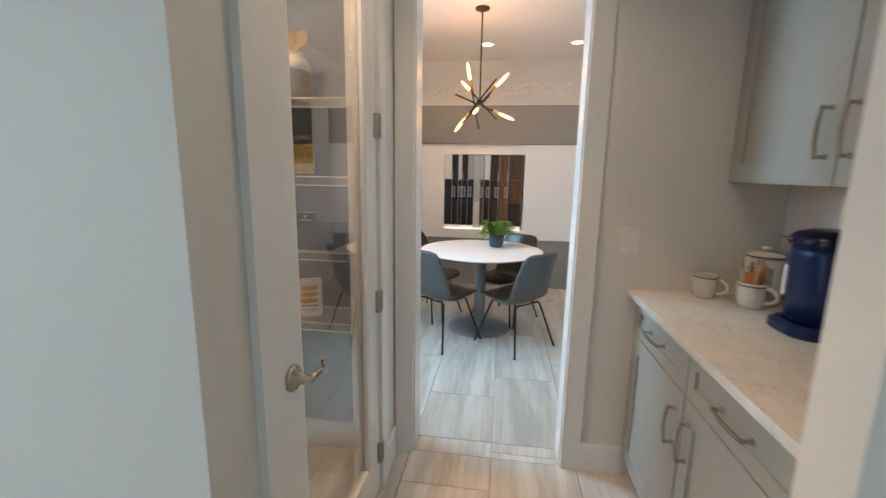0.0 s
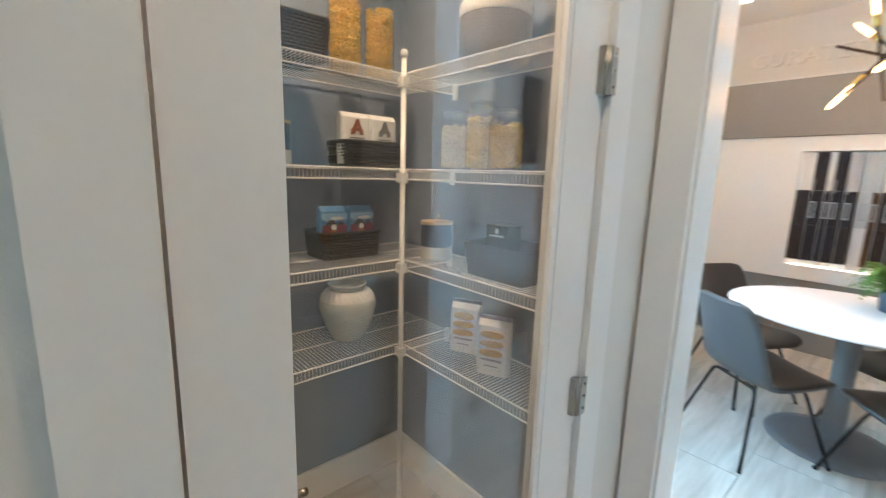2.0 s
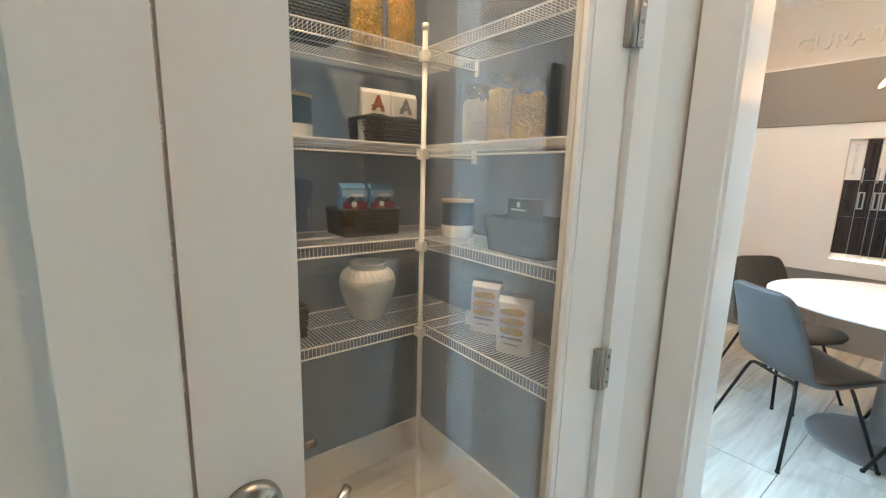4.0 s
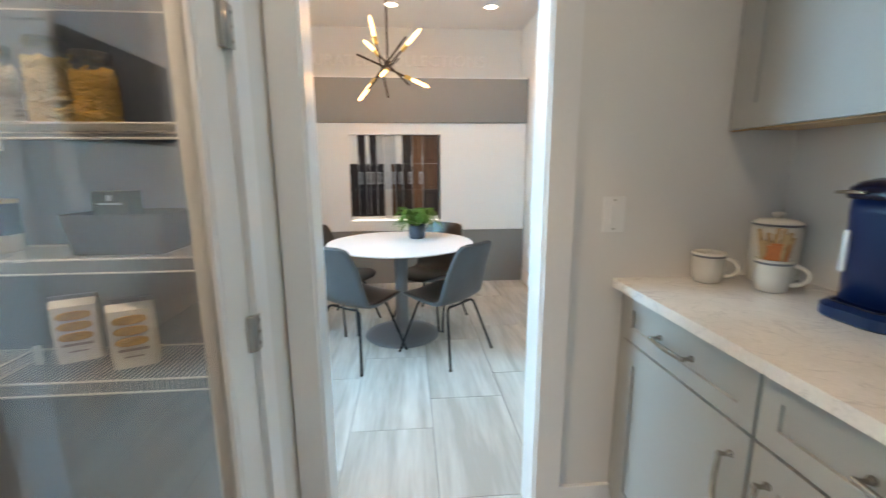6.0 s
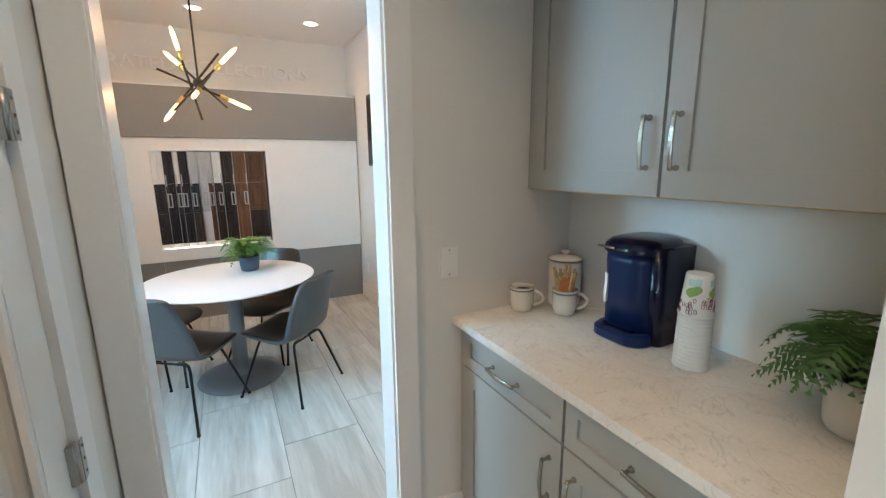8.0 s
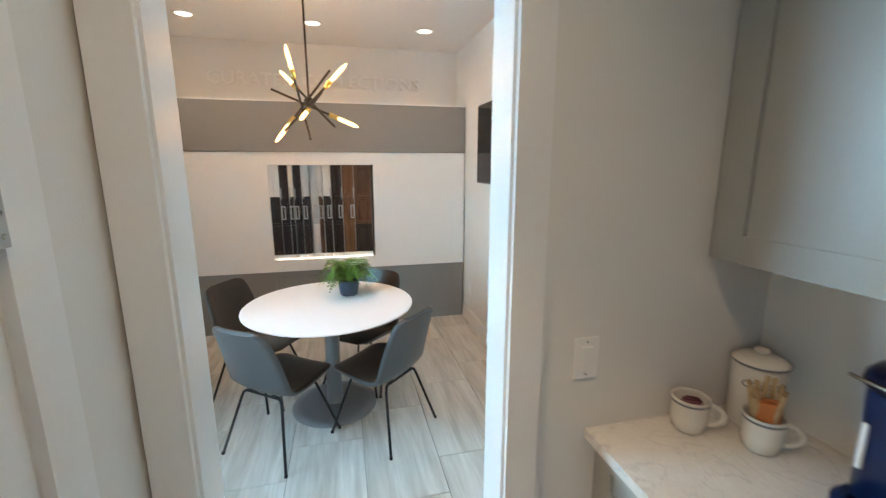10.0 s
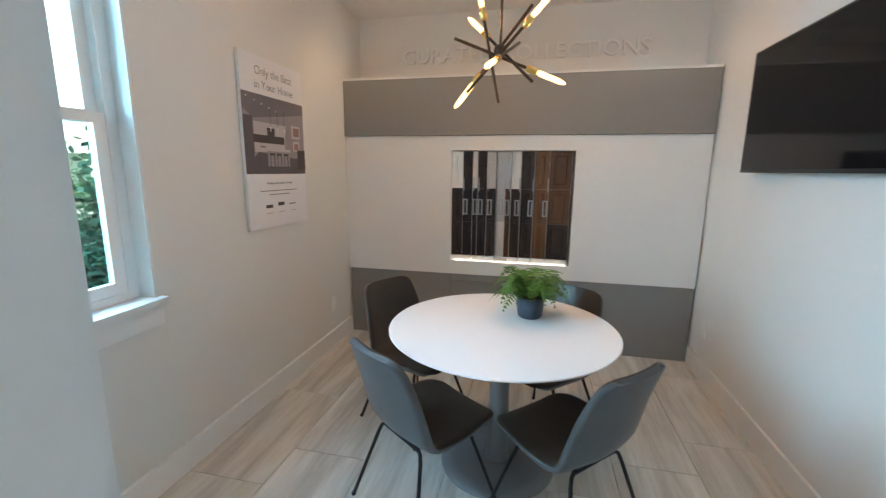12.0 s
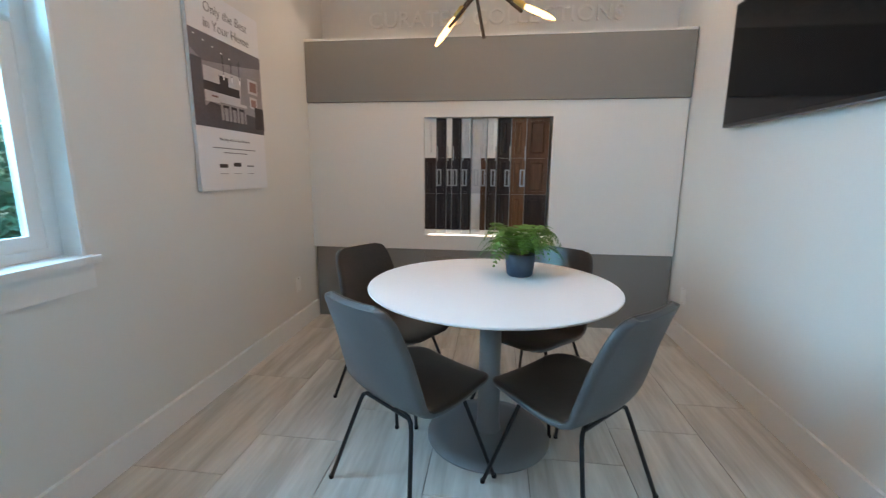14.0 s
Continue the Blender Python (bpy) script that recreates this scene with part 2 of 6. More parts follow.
M_COOKIE = pbr("biscuit", (0.55, 0.33, 0.10), 0.6, vary=0.25, scale=40, bump=0.3)
M_COFBLUE = pbr("blue_print", (0.09, 0.25, 0.45), 0.4, vary=0.3, scale=18)
M_COFRED = pbr("maroon_print", (0.16, 0.035, 0.05), 0.4, vary=0.5, scale=22)
M_ORANGE = pbr("orange_print", (0.62, 0.20, 0.06), 0.5, vary=0.2)
M_COFSKY = pbr("pale_sky_print", (0.26, 0.46, 0.66), 0.4, vary=0.25, scale=20)
M_COFMAR = pbr("plum_print", (0.20, 0.03, 0.07), 0.35, vary=0.3, scale=30)
M_FOLD = pbr("blue_grey_card", (0.16, 0.17, 0.25), 0.6, vary=0.1)
M_RUST = pbr("rust_print", (0.30, 0.09, 0.04), 0.5, vary=0.2)
M_PLASTW = pbr("white_plastic", (0.82, 0.81, 0.78), 0.35, vary=0.01, bump=0.0)
M_GREENP = pbr("green_print", (0.25, 0.45, 0.12), 0.5, vary=0.2)
M_TEALP = pbr("pale_teal_print", (0.45, 0.66, 0.66), 0.5, vary=0.1)
M_ESP = streaked("espresso_wood", (0.018, 0.010, 0.008), (0.045, 0.026, 0.020), scale=(30, 30, 3), rough=0.33)
M_ESP2 = streaked("black_cherry_wood", (0.012, 0.008, 0.010), (0.030, 0.020, 0.024), scale=(30, 30, 3), rough=0.33)
M_BRN = streaked("walnut_wood", (0.115, 0.050, 0.020), (0.21, 0.098, 0.042), scale=(30, 30, 3), rough=0.33)
M_BRN2 = streaked("dark_walnut_wood", (0.075, 0.030, 0.013), (0.13, 0.060, 0.028), scale=(30, 30, 3), rough=0.33)
for wood in (M_ESP, M_ESP2, M_BRN, M_BRN2):
    wood.node_tree.nodes["Principled BSDF"].inputs["Specular IOR Level"].default_value = 0.35
M_SILV = pbr("silver_foil", (0.55, 0.55, 0.55), 0.42, metal=0.6, vary=0.1, scale=9)
M_ALU = pbr("satin_aluminium", (0.42, 0.43, 0.44), 0.45, metal=0.5, vary=0.05, scale=20, bump=0.0)
M_WHTDOOR = pbr("white_door_sample", (0.80, 0.79, 0.77), 0.4, vary=0.02)

# ---------- mesh helpers ----------


def finish(bm, name, smooth=False, bevel=0.0, seg=2):
    if bevel:
        bmesh.ops.bevel(bm, geom=[e for e in bm.edges if e.is_manifold and e.calc_face_angle(0) > 0.5], offset=bevel, segments=seg, affect="EDGES", profile=0.5)
    bmesh.ops.recalc_face_normals(bm, faces=bm.faces[:])
    me = bpy.data.meshes.new(name)
    bm.to_mesh(me)
    bm.free()
    if smooth:
        for p in me.polygons:
            p.use_smooth = True
    return me


def part(name, bm, material, parent=None, label="", smooth=False, bevel=0.0, at=None):
    me = finish(bm, name, smooth, bevel)
    me.materials.append(material)
    ob = new(name, me)
    if parent is not None:
        ob.parent = parent
    if at is not None:
        ob.matrix_basis = at
    if label:
        tagged(ob, label)
    return ob


def thing(name, m, label, category, group=""):
    ob = new(name)
    ob.empty_display_size = 0.1
    ob.matrix_basis = m
    return tagged(ob, label, category, group)


def box(bm, x0, x1, y0, y1, z0, z1):
    v = [bm.verts.new((x, y, z)) for x in (x0, x1) for y in (y0, y1) for z in (z0, z1)]
    for f in ((0, 1, 3, 2), (4, 6, 7, 5), (0, 4, 5, 1), (2, 3, 7, 6), (0, 2, 6, 4), (1, 5, 7, 3)):
        bm.faces.new([v[i] for i in f])
    return bm


def boxes(*bs):
    bm = bmesh.new()
    for b in bs:
        box(bm, *b)
    return bm


def lathe(profile, n=32, bm=None, m=None):
    """Surface of revolution about z from (radius, height) pairs; ends on the axis are closed."""
    bm = bm or bmesh.new()
    m = m or Matrix()
    rings = []
    for r, z in profile:
        if r < 1e-5:
            rings.append([bm.verts.new(m @ Vector((0, 0, z)))])
        else:
            rings.append([bm.verts.new(m @ Vector((r * math.cos(2 * math.pi * k / n), r * math.sin(2 * math.pi * k / n), z))) for k in range(n)])
    for a, b in zip(rings, rings[1:]):
        for k in range(n):
            j = (k + 1) % n
            if len(a) == 1 and len(b) > 1:
                bm.faces.new((a[0], b[j], b[k]))
            elif len(b) == 1 and len(a) > 1:
                bm.faces.new((a[k], a[j], b[0]))
            elif len(a) > 1:
                bm.faces.new((a[k], a[j], b[j], b[k]))
    return bm


def tube(pts, r, n=8, bm=None, cap=True, r1=None):
    """A round rod along a polyline."""
    bm = bm or bmesh.new()
    pts = [Vector(p) for p in pts]
    rings = []
    up = None
    for i, p in enumerate(pts):
        d = (pts[min(i + 1, len(pts) - 1)] - pts[max(i - 1, 0)]).normalized()
        if up is None:
            up = d.orthogonal().normalized()
        up = (up - d * up.dot(d)).normalized()
        side = d.cross(up)
        rr = r if r1 is None else r + (r1 - r) * i / (len(pts) - 1)
        rings.append([bm.verts.new(p + rr * (math.cos(2 * math.pi * k / n) * up + math.sin(2 * math.pi * k / n) * side)) for k in range(n)])
    for a, b in zip(rings, rings[1:]):
        for k in range(n):
            j = (k + 1) % n
            bm.faces.new((a[k], a[j], b[j], b[k]))
    if cap:
        bm.faces.new(rings[0][::-1])
        bm.faces.new(rings[-1])
    return bm


def sheet(fn, nu, nv, thick, bm=None):
    """A curved slab over (u, v) in [0,1]^2 with a thickness along its normal."""
    bm = bm or bmesh.new()
    e = 1e-3
    top, bot = [], []
    for i in range(nu + 1):
        ra, rb = [], []
        for j in range(nv + 1):
            u, v = i / nu, j / nv
            p = Vector(fn(u, v))
            du = Vector(fn(min(1, u + e), v)) - Vector(fn(max(0, u - e), v))
            dv = Vector(fn(u, min(1, v + e))) - Vector(fn(u, max(0, v - e)))
            nrm = du.cross(dv).normalized()
            ra.append(bm.verts.new(p))
            rb.append(bm.verts.new(p - nrm * thick))
        top.append(ra)
        bot.append(rb)
    for i in range(nu):
        for j in range(nv):
            bm.faces.new((top[i][j], top[i + 1][j], top[i + 1][j + 1], top[i][j + 1]))
            bm.faces.new((bot[i][j], bot[i][j + 1], bot[i + 1][j + 1], bot[i + 1][j]))
    for i in range(nu):
        bm.faces.new((top[i][0], bot[i][0], bot[i + 1][0], top[i + 1][0]))
        bm.faces.new((top[i][nv], top[i + 1][nv], bot[i + 1][nv], bot[i][nv]))
    for j in range(nv):
        bm.faces.new((top[0][j], top[0][j + 1], bot[0][j + 1], bot[0][j]))
        bm.faces.new((top[nu][j], bot[nu][j], bot[nu][j + 1], top[nu][j + 1]))
    return bm


def lerp_table(table, u):
    n = len(table) - 1
    k = min(int(u * n), n - 1)
    t = u * n - k
    p = [table[max(0, min(n, k + d))] for d in (-1, 0, 1, 2)]
    return tuple(0.5 * (2 * b + (c - a) * t + (2 * a - 5 * b + 4 * c - d) * t * t + (3 * b - a - 3 * c + d) * t ** 3) for a, b, c, d in zip(*p))


def text_mesh(words, size, depth, align="LEFT", offset=0.0):
    cu = bpy.data.curves.new("words", "FONT")
    cu.body, cu.size, cu.extrude, cu.align_x, cu.resolution_u, cu.offset = words, size, depth, align, 3, offset
    ob = bpy.data.objects.new("words", cu)
    me = bpy.data.meshes.new_from_object(ob)
    bpy.data.objects.remove(ob)
    return me


# ---------- structure ----------
FZ = -0.027                       # level of the finished floor
XW, XE, YN, CEIL = -1.450, 1.455, 5.92, 2.81
YD0, YD1 = 2.19, 2.315            # the two faces of the wall with the doorway
DX0, DX1, DTOP = -0.158, 0.570, 2.45
XH = -0.262                       # hall face of the pantry wall
PW, PN, PS = -1.32, 2.15, 0.99    # pantry inner faces
XA = 1.412                        # back of the cabinet alcove
YC = 0.87                         # outer corner towards the sitting room
PD0, PD1, PDTOP = 1.118, 1.888, 2.45
WY0, WY1, WZ0, WZ1 = 2.61, 3.562, 0.894, 2.37


def structure(name, bm, material, label, category="wall", bevel=0.0):
    return tagged(part(name, bm, material, bevel=bevel), label, category, kind="structure")


structure("wall_west", boxes((XW - 0.16, XW, YD0, WY0, FZ, CEIL), (XW - 0.16, XW, WY1, YN + 0.13, FZ, CEIL), (XW - 0.16, XW, WY0, WY1, FZ, WZ0 - 0.03), (XW - 0.16, XW, WY0, WY1, WZ1, CEIL)), M_WALL, "white painted dining room wall with a window opening")
structure("wall_east", boxes((XE, XE + 0.13, YC, YN + 0.13, FZ, CEIL)), M_WALL, "white painted dining room wall behind the television")
structure("wall_north", boxes((XW, XE, YN, YN + 0.13, FZ, CEIL)), M_WALL, "white painted wall carrying raised lettering")
structure("wall_doorway", boxes((XW, DX0 - 0.015, YD0, YD1, FZ, CEIL), (DX1 + 0.015, XE, YD0, YD1, FZ, CEIL), (DX0 - 0.015, DX1 + 0.015, YD0, YD1, DTOP + 0.015, CEIL)), M_WALL, "white painted wall with a cased doorway")
structure("wall_pantry_front", boxes((XH - 0.11, XH, YC, PD0 - 0.02, FZ, CEIL), (XH - 0.11, XH, PD1 + 0.02, YD0, FZ, CEIL), (XH - 0.11, XH, PD0 - 0.02, PD1 + 0.02, PDTOP + 0.02, CEIL)), M_WALL, "white painted hall wall round the pantry door")
structure("wall_pantry_back", boxes((PW - 0.1, PW, PS, PN, FZ, CEIL)), M_SLATE, "slate blue-grey painted pantry wall")
structure("wall_pantry_north", boxes((PW - 0.1, XH - 0.11, PN, YD0, FZ, CEIL)), M_SLATE, "slate blue-grey painted pantry wall behind wire shelves")
structure("wall_pantry_south", boxes((PW - 0.1, XH - 0.11, PS - 0.05, PS, FZ, CEIL)), M_SLATE, "slate blue-grey painted pantry side wall")
structure("wall_corner", boxes((-3.2, XH - 0.11, YC, PS - 0.05, FZ, CEIL)), M_WALL, "off-white painted wall beside the hall opening")
structure("wall_alcove_back", boxes((XA, XE, 1.02, YD0, FZ, CEIL)), M_WALL, "off-white painted wall behind the countertop")
structure("wall_alcove_end", boxes((0.785, XE, 0.90, 1.02, FZ, CEIL)), M_WALL, "off-white painted return wall ending the cabinet alcove")
structure("wall_sitting_east", boxes((XE + 0.13, 3.2, YC, YC + 0.12, FZ, CEIL), (3.2, 3.32, -4.12, YC + 0.12, FZ, CEIL)), M_WALL, "off-white painted wall of the sitting room")
# the opening is cut for the added side window and its fill lamp
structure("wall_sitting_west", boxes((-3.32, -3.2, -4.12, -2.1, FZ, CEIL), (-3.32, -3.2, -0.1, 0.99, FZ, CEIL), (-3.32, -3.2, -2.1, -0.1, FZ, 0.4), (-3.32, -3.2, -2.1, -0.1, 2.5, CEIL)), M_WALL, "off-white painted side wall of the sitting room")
structure("wall_sitting_south", boxes((-3.2, -1.5, -4.12, -4.0, FZ, CEIL), (1.7, 3.2, -4.12, -4.0, FZ, CEIL), (-1.5, 1.7, -4.12, -4.0, FZ, 0.4), (-1.5, 1.7, -4.12, -4.0, 2.5, CEIL)), M_WALL, "off-white painted wall with a wide window opening")
structure("ceiling", boxes((-3.4, 3.4, -4.2, 0.99, CEIL, CEIL + 0.12), (XW - 0.16, 3.4, 0.99, 6.1, CEIL, CEIL + 0.12)), M_CEIL, "flat white painted ceiling", "ceiling")

# casings, jambs, baseboards
CW = 0.088


def casing(name, bm, label):
    return structure(name, bm, M_TRIM, label, "trim", bevel=0.004)


casing("door_casing_hall", boxes((DX0 - 0.008 - CW, DX0 - 0.008, YD0 - 0.02, YD0, FZ, DTOP), (DX1 + 0.008, DX1 + 0.008 + CW, YD0 - 0.02, YD0, FZ, DTOP), (DX0 - 0.008 - CW, DX1 + 0.008 + CW, YD0 - 0.022, YD0, DTOP, DTOP + 0.11)), "white painted flat casing round the doorway")
casing("door_casing_dining", boxes((DX0 - 0.008 - CW, DX0 - 0.008, YD1, YD1 + 0.02, FZ, DTOP), (DX1 + 0.008, DX1 + 0.008 + CW, YD1, YD1 + 0.02, FZ, DTOP), (DX0 - 0.008 - CW, DX1 + 0.008 + CW, YD1, YD1 + 0.022, DTOP, DTOP + 0.11)), "white painted flat casing on the dining side")
casing("door_jamb", boxes((DX0 - 0.015, DX0, YD0 - 0.004, YD1 + 0.004, FZ, DTOP), (DX1, DX1 + 0.015, YD0 - 0.004, YD1 + 0.004, FZ, DTOP), (DX0 - 0.015, DX1 + 0.015, YD0 - 0.004, YD1 + 0.004, DTOP, DTOP + 0.015)), "white painted door jamb lining the opening")
casing("pantry_casing", boxes((XH, XH + 0.02, PD0 - 0.008 - CW, PD0 - 0.008, FZ, PDTOP), (XH, XH + 0.02, PD1 + 0.008, PD1 + 0.008 + CW, FZ, PDTOP), (XH, XH + 0.022, PD0 - 0.008 - CW, PD1 + 0.008 + CW, PDTOP, PDTOP + 0.11)), "white painted flat casing round the pantry door")
casing("pantry_jamb", boxes((XH - 0.114, XH + 0.002, PD0 - 0.02, PD0 - 0.004, FZ, PDTOP), (XH - 0.114, XH + 0.002, PD1 + 0.004, PD1 + 0.02, FZ, PDTOP), (XH - 0.114, XH + 0.002, PD0 - 0.02, PD1 + 0.02, PDTOP + 0.004, PDTOP + 0.02)), "white painted jamb of the pantry door")


def baseboard(x0, x1, y0, y1, h=0.14):
    return structure("baseboard", boxes((x0, x1, y0, y1, FZ, FZ + h)), M_TRIM, "white painted baseboard along the wall", "baseboard", bevel=0.007)


baseboard(XW, XW + 0.020, YD1, 5.55)
baseboard(XE - 0.018, XE, YD1, 5.55)
baseboard(XW + 0.015, DX0 - 0.008 - CW, YD1, YD1 + 0.015)
baseboard(DX1 + 0.008 + CW, XE - 0.015, YD1, YD1 + 0.015)
baseboard(DX1 + 0.008 + CW, 0.86, YD0 - 0.015, YD0)
baseboard(XH, XH + 0.015, PD1 + 0.008 + CW, YD0 - 0.022)
baseboard(XH, XH + 0.015, YC, PD0 - 0.008 - CW)
baseboard(-3.2, XH, YC - 0.015, YC)
baseboard(PW, PW + 0.013, PS, PN, 0.15)
baseboard(PW + 0.013, XH - 0.12, PN - 0.013, PN, 0.15)

# ---------- dining window ----------
win = tagged(new("window_1"), "white double-hung window with daylight beyond", "window", kind="structure")
part("window_reveal", boxes((XW - 0.158, XW - 0.001, WY1 - 0.012, WY1 + 0.0, WZ0, WZ1), (XW - 0.158, XW - 0.001, WY0, WY0 + 0.012, WZ0, WZ1), (XW - 0.158, XW - 0.001, WY0 + 0.012, WY1 - 0.012, WZ1 - 0.012, WZ1)), M_TRIM, win)
part("window_sill", boxes((XW - 0.158, XW + 0.045, WY0 - 0.06, WY1 + 0.022, WZ0 - 0.028, WZ0)), M_TRIM, win, bevel=0.006)
part("window_apron", boxes((XW, XW + 0.02, WY0 - 0.045, WY1 + 0.008, WZ0 - 0.125, WZ0 - 0.028)), M_TRIM, win, bevel=0.004)
fx = XW - 0.10
part("window_frame", boxes((fx - 0.05, fx + 0.02, WY0 + 0.012, WY0 + 0.045, WZ0, WZ1), (fx - 0.05, fx + 0.02, WY1 - 0.062, WY1 - 0.012, WZ0, WZ1), (fx - 0.05, fx + 0.02, WY0 + 0.045, WY1 - 0.062, WZ0, WZ0 + 0.035), (fx - 0.05, fx + 0.02, WY0 + 0.045, WY1 - 0.062, WZ1 - 0.035, WZ1)), M_TRIM, win, bevel=0.003)
ZM = 1.665


def sash(name, x, z0, z1):
    a, b = WY0 + 0.045, WY1 - 0.062
    s = part(name, boxes((x - 0.03, x, a, a + 0.045, z0, z1), (x - 0.03, x, b - 0.052, b, z0, z1), (x - 0.03, x, a + 0.045, b - 0.052, z0, z0 + 0.05), (x - 0.03, x, a + 0.045, b - 0.052, z1 - 0.042, z1)), M_TRIM, win, bevel=0.003)
    p = part("pane", boxes((x - 0.018, x - 0.013, a + 0.04, b - 0.04, z0 + 0.045, z1 - 0.037)), M_WGLASS, s)
    p.visible_shadow = False
    return s


sash("lower_sash", fx + 0.015, WZ0 + 0.035, ZM + 0.02)
sash("upper_sash", fx - 0.018, ZM - 0.022, WZ1 - 0.035)
part("sash_lock", boxes((fx - 0.012, fx + 0.012, 3.06, 3.12, ZM + 0.021, ZM + 0.036)), M_TRIM, win, bevel=0.004)

# sitting-room window
win2 = tagged(new("window_2"), "wide white window in the sitting room", "window", kind="structure")
part("window_frame", boxes((-1.5, -1.44, -4.08, -4.02, 0.4, 2.5), (1.64, 1.7, -4.08, -4.02, 0.4, 2.5), (-1.44, 1.64, -4.08, -4.02, 0.4, 0.46), (-1.44, 1.64, -4.08, -4.02, 2.44, 2.5), (-0.41, -0.36, -4.08, -4.02, 0.46, 2.44), (0.56, 0.61, -4.08, -4.02, 0.46, 2.44)), M_TRIM, win2)
pp = part("pane", boxes((-1.44, 1.64, -4.055, -4.05, 0.46, 2.44)), M_WGLASS, win2)
pp.visible_shadow = False

# added side window, out of view, only there to house the alcove fill
added_win = tagged(new("window_3"), "white unseen window added in the sitting room side wall", "window", kind="structure")
part("window_frame", boxes((-3.28, -3.22, -2.1, -2.04, 0.4, 2.5), (-3.28, -3.22, -0.16, -0.1, 0.4, 2.5), (-3.28, -3.22, -2.04, -0.16, 0.4, 0.46), (-3.28, -3.22, -2.04, -0.16, 2.44, 2.5), (-3.28, -3.22, -1.125, -1.075, 0.46, 2.44)), M_TRIM, added_win)
pp = part("pane", boxes((-3.255, -3.25, -2.04, -0.16, 0.46, 2.44)), M_WGLASS, added_win)
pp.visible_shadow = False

# ---------- pantry door ----------
door = tagged(new("door_1"), "closed white pantry door with one full glass pane", "door", kind="structure")
dx0, dx1 = XH - 0.036, XH + 0.004
SW, SL = 0.122, 0.100
part("stile", boxes((dx0, dx1, PD0, PD0 + SL, FZ + 0.01, PDTOP)), M_TRIM, door, bevel=0.003)
part("stile", boxes((dx0, dx1, PD1 - SW, PD1, FZ + 0.01, PDTOP)), M_TRIM, door, bevel=0.003)
part("bottom_rail", boxes((dx0, dx1, PD0 + SL, PD1 - SW, FZ + 0.01, 0.16)), M_TRIM, door, bevel=0.002)
part("top_rail", boxes((dx0, dx1, PD0 + SL, PD1 - SW, PDTOP - 0.13, PDTOP)), M_TRIM, door, bevel=0.002)
g0, g1 = PD0 + SL, PD1 - SW
part("glazing_bead", boxes((dx1 - 0.012, dx1 - 0.002, g0, g0 + 0.016, 0.16, PDTOP - 0.13), (dx1 - 0.012, dx1 - 0.002, g1 - 0.016, g1, 0.16, PDTOP - 0.13), (dx1 - 0.012, dx1 - 0.002, g0 + 0.016, g1 - 0.016, 0.16, 0.176), (dx1 - 0.012, dx1 - 0.002, g0 + 0.016, g1 - 0.016, PDTOP - 0.146, PDTOP - 0.13)), M_TRIM, door)
gp = part("pane", boxes((dx0 + 0.014, dx0 + 0.019, g0, g1, 0.16, PDTOP - 0.13)), M_GLASS, door, "clear glass pane")
gp.visible_shadow = False


def lever(sign):
    x = dx1 if sign > 0 else dx0
    m = Matrix.Translation((x, PD0 + 0.052, 0.892)) @ pose(0, 0, 0, 0, 90 * sign, 0)
    h = part("lever_handle", lathe([(0, 0), (0.034, 0), (0.034, 0.006), (0.028, 0.013), (0.014, 0.018), (0.0115, 0.05), (0.0115, 0.056), (0, 0.058)], 28, None, m), M_STEEL, door, "brushed nickel lever handle", smooth=True)
    pts = []
    for k in range(13):
        t = k / 12
        pts.append((x + sign * (0.052 + 0.018 * math.sin(t * math.pi) - 0.018 * t), PD0 + 0.052 + 0.105 * t, 0.892 + 0.010 * math.sin(t * 2 * math.pi)))
    part("lever", tube(pts, 0.009, 10, None, True, 0.006), M_STEEL, h, smooth=True)


lever(1)
lever(-1)
for hz in (0.175, 0.873, 1.575, 2.27):
    h = part("hinge", boxes((XH + 0.004, XH + 0.0165, PD1 - 0.026, PD1 - 0.010, hz - 0.045, hz + 0.045)), M_HINGE, door, "satin nickel butt hinge", bevel=0.001)
    part("knuckle", tube([(XH + 0.0165, PD1 - 0.012, hz - 0.046), (XH + 0.0165, PD1 - 0.012, hz + 0.046)], 0.0062, 12), M_HINGE, h, smooth=True)
    part("leaf", boxes((XH + 0.0225, XH + 0.0245, PD1 - 0.010, PD1 + 0.012, hz - 0.045, hz + 0.045)), M_HINGE, h)
    for q in (-0.03, 0.0, 0.03):
        part("screw", lathe([(0, 0), (0.0042, 0), (0.003, 0.0012), (0, 0.0012)], 10, None, Matrix.Translation((XH + 0.0245, PD1 + 0.003, hz + q)) @ pose(0, 0, 0, 0, 90, 0)), M_STEEL, h)
part("strike_plate", boxes((XH + 0.0025, XH + 0.0045, PD0 - 0.018, PD0 - 0.006, 0.855, 0.915)), M_HINGE, door)

# ---------- ground and things out of doors ----------
M_GRASS = pbr("lawn", (0.07, 0.13, 0.035), 0.9, vary=0.4, scale=3, grain=60, bump=0.5)
M_ASPH = pbr("asphalt", (0.16, 0.16, 0.155), 0.9, vary=0.12, scale=4, grain=90, bump=0.3)
M_CONC = pbr("concrete_drive", (0.52, 0.50, 0.47), 0.85, vary=0.08, scale=2, grain=60, bump=0.2)
M_STUCCO = pbr("stucco", (0.76, 0.75, 0.73), 0.85, vary=0.05, scale=2, grain=80, bump=0.3)
M_ROOF = pbr("grey_shingle", (0.56, 0.58, 0.60), 0.85, vary=0.25, scale=3, grain=40, bump=0.5)
M_CARW = pbr("white_car_paint", (0.72, 0.73, 0.74), 0.15, vary=0.02, bump=0.0, coat=0.6)
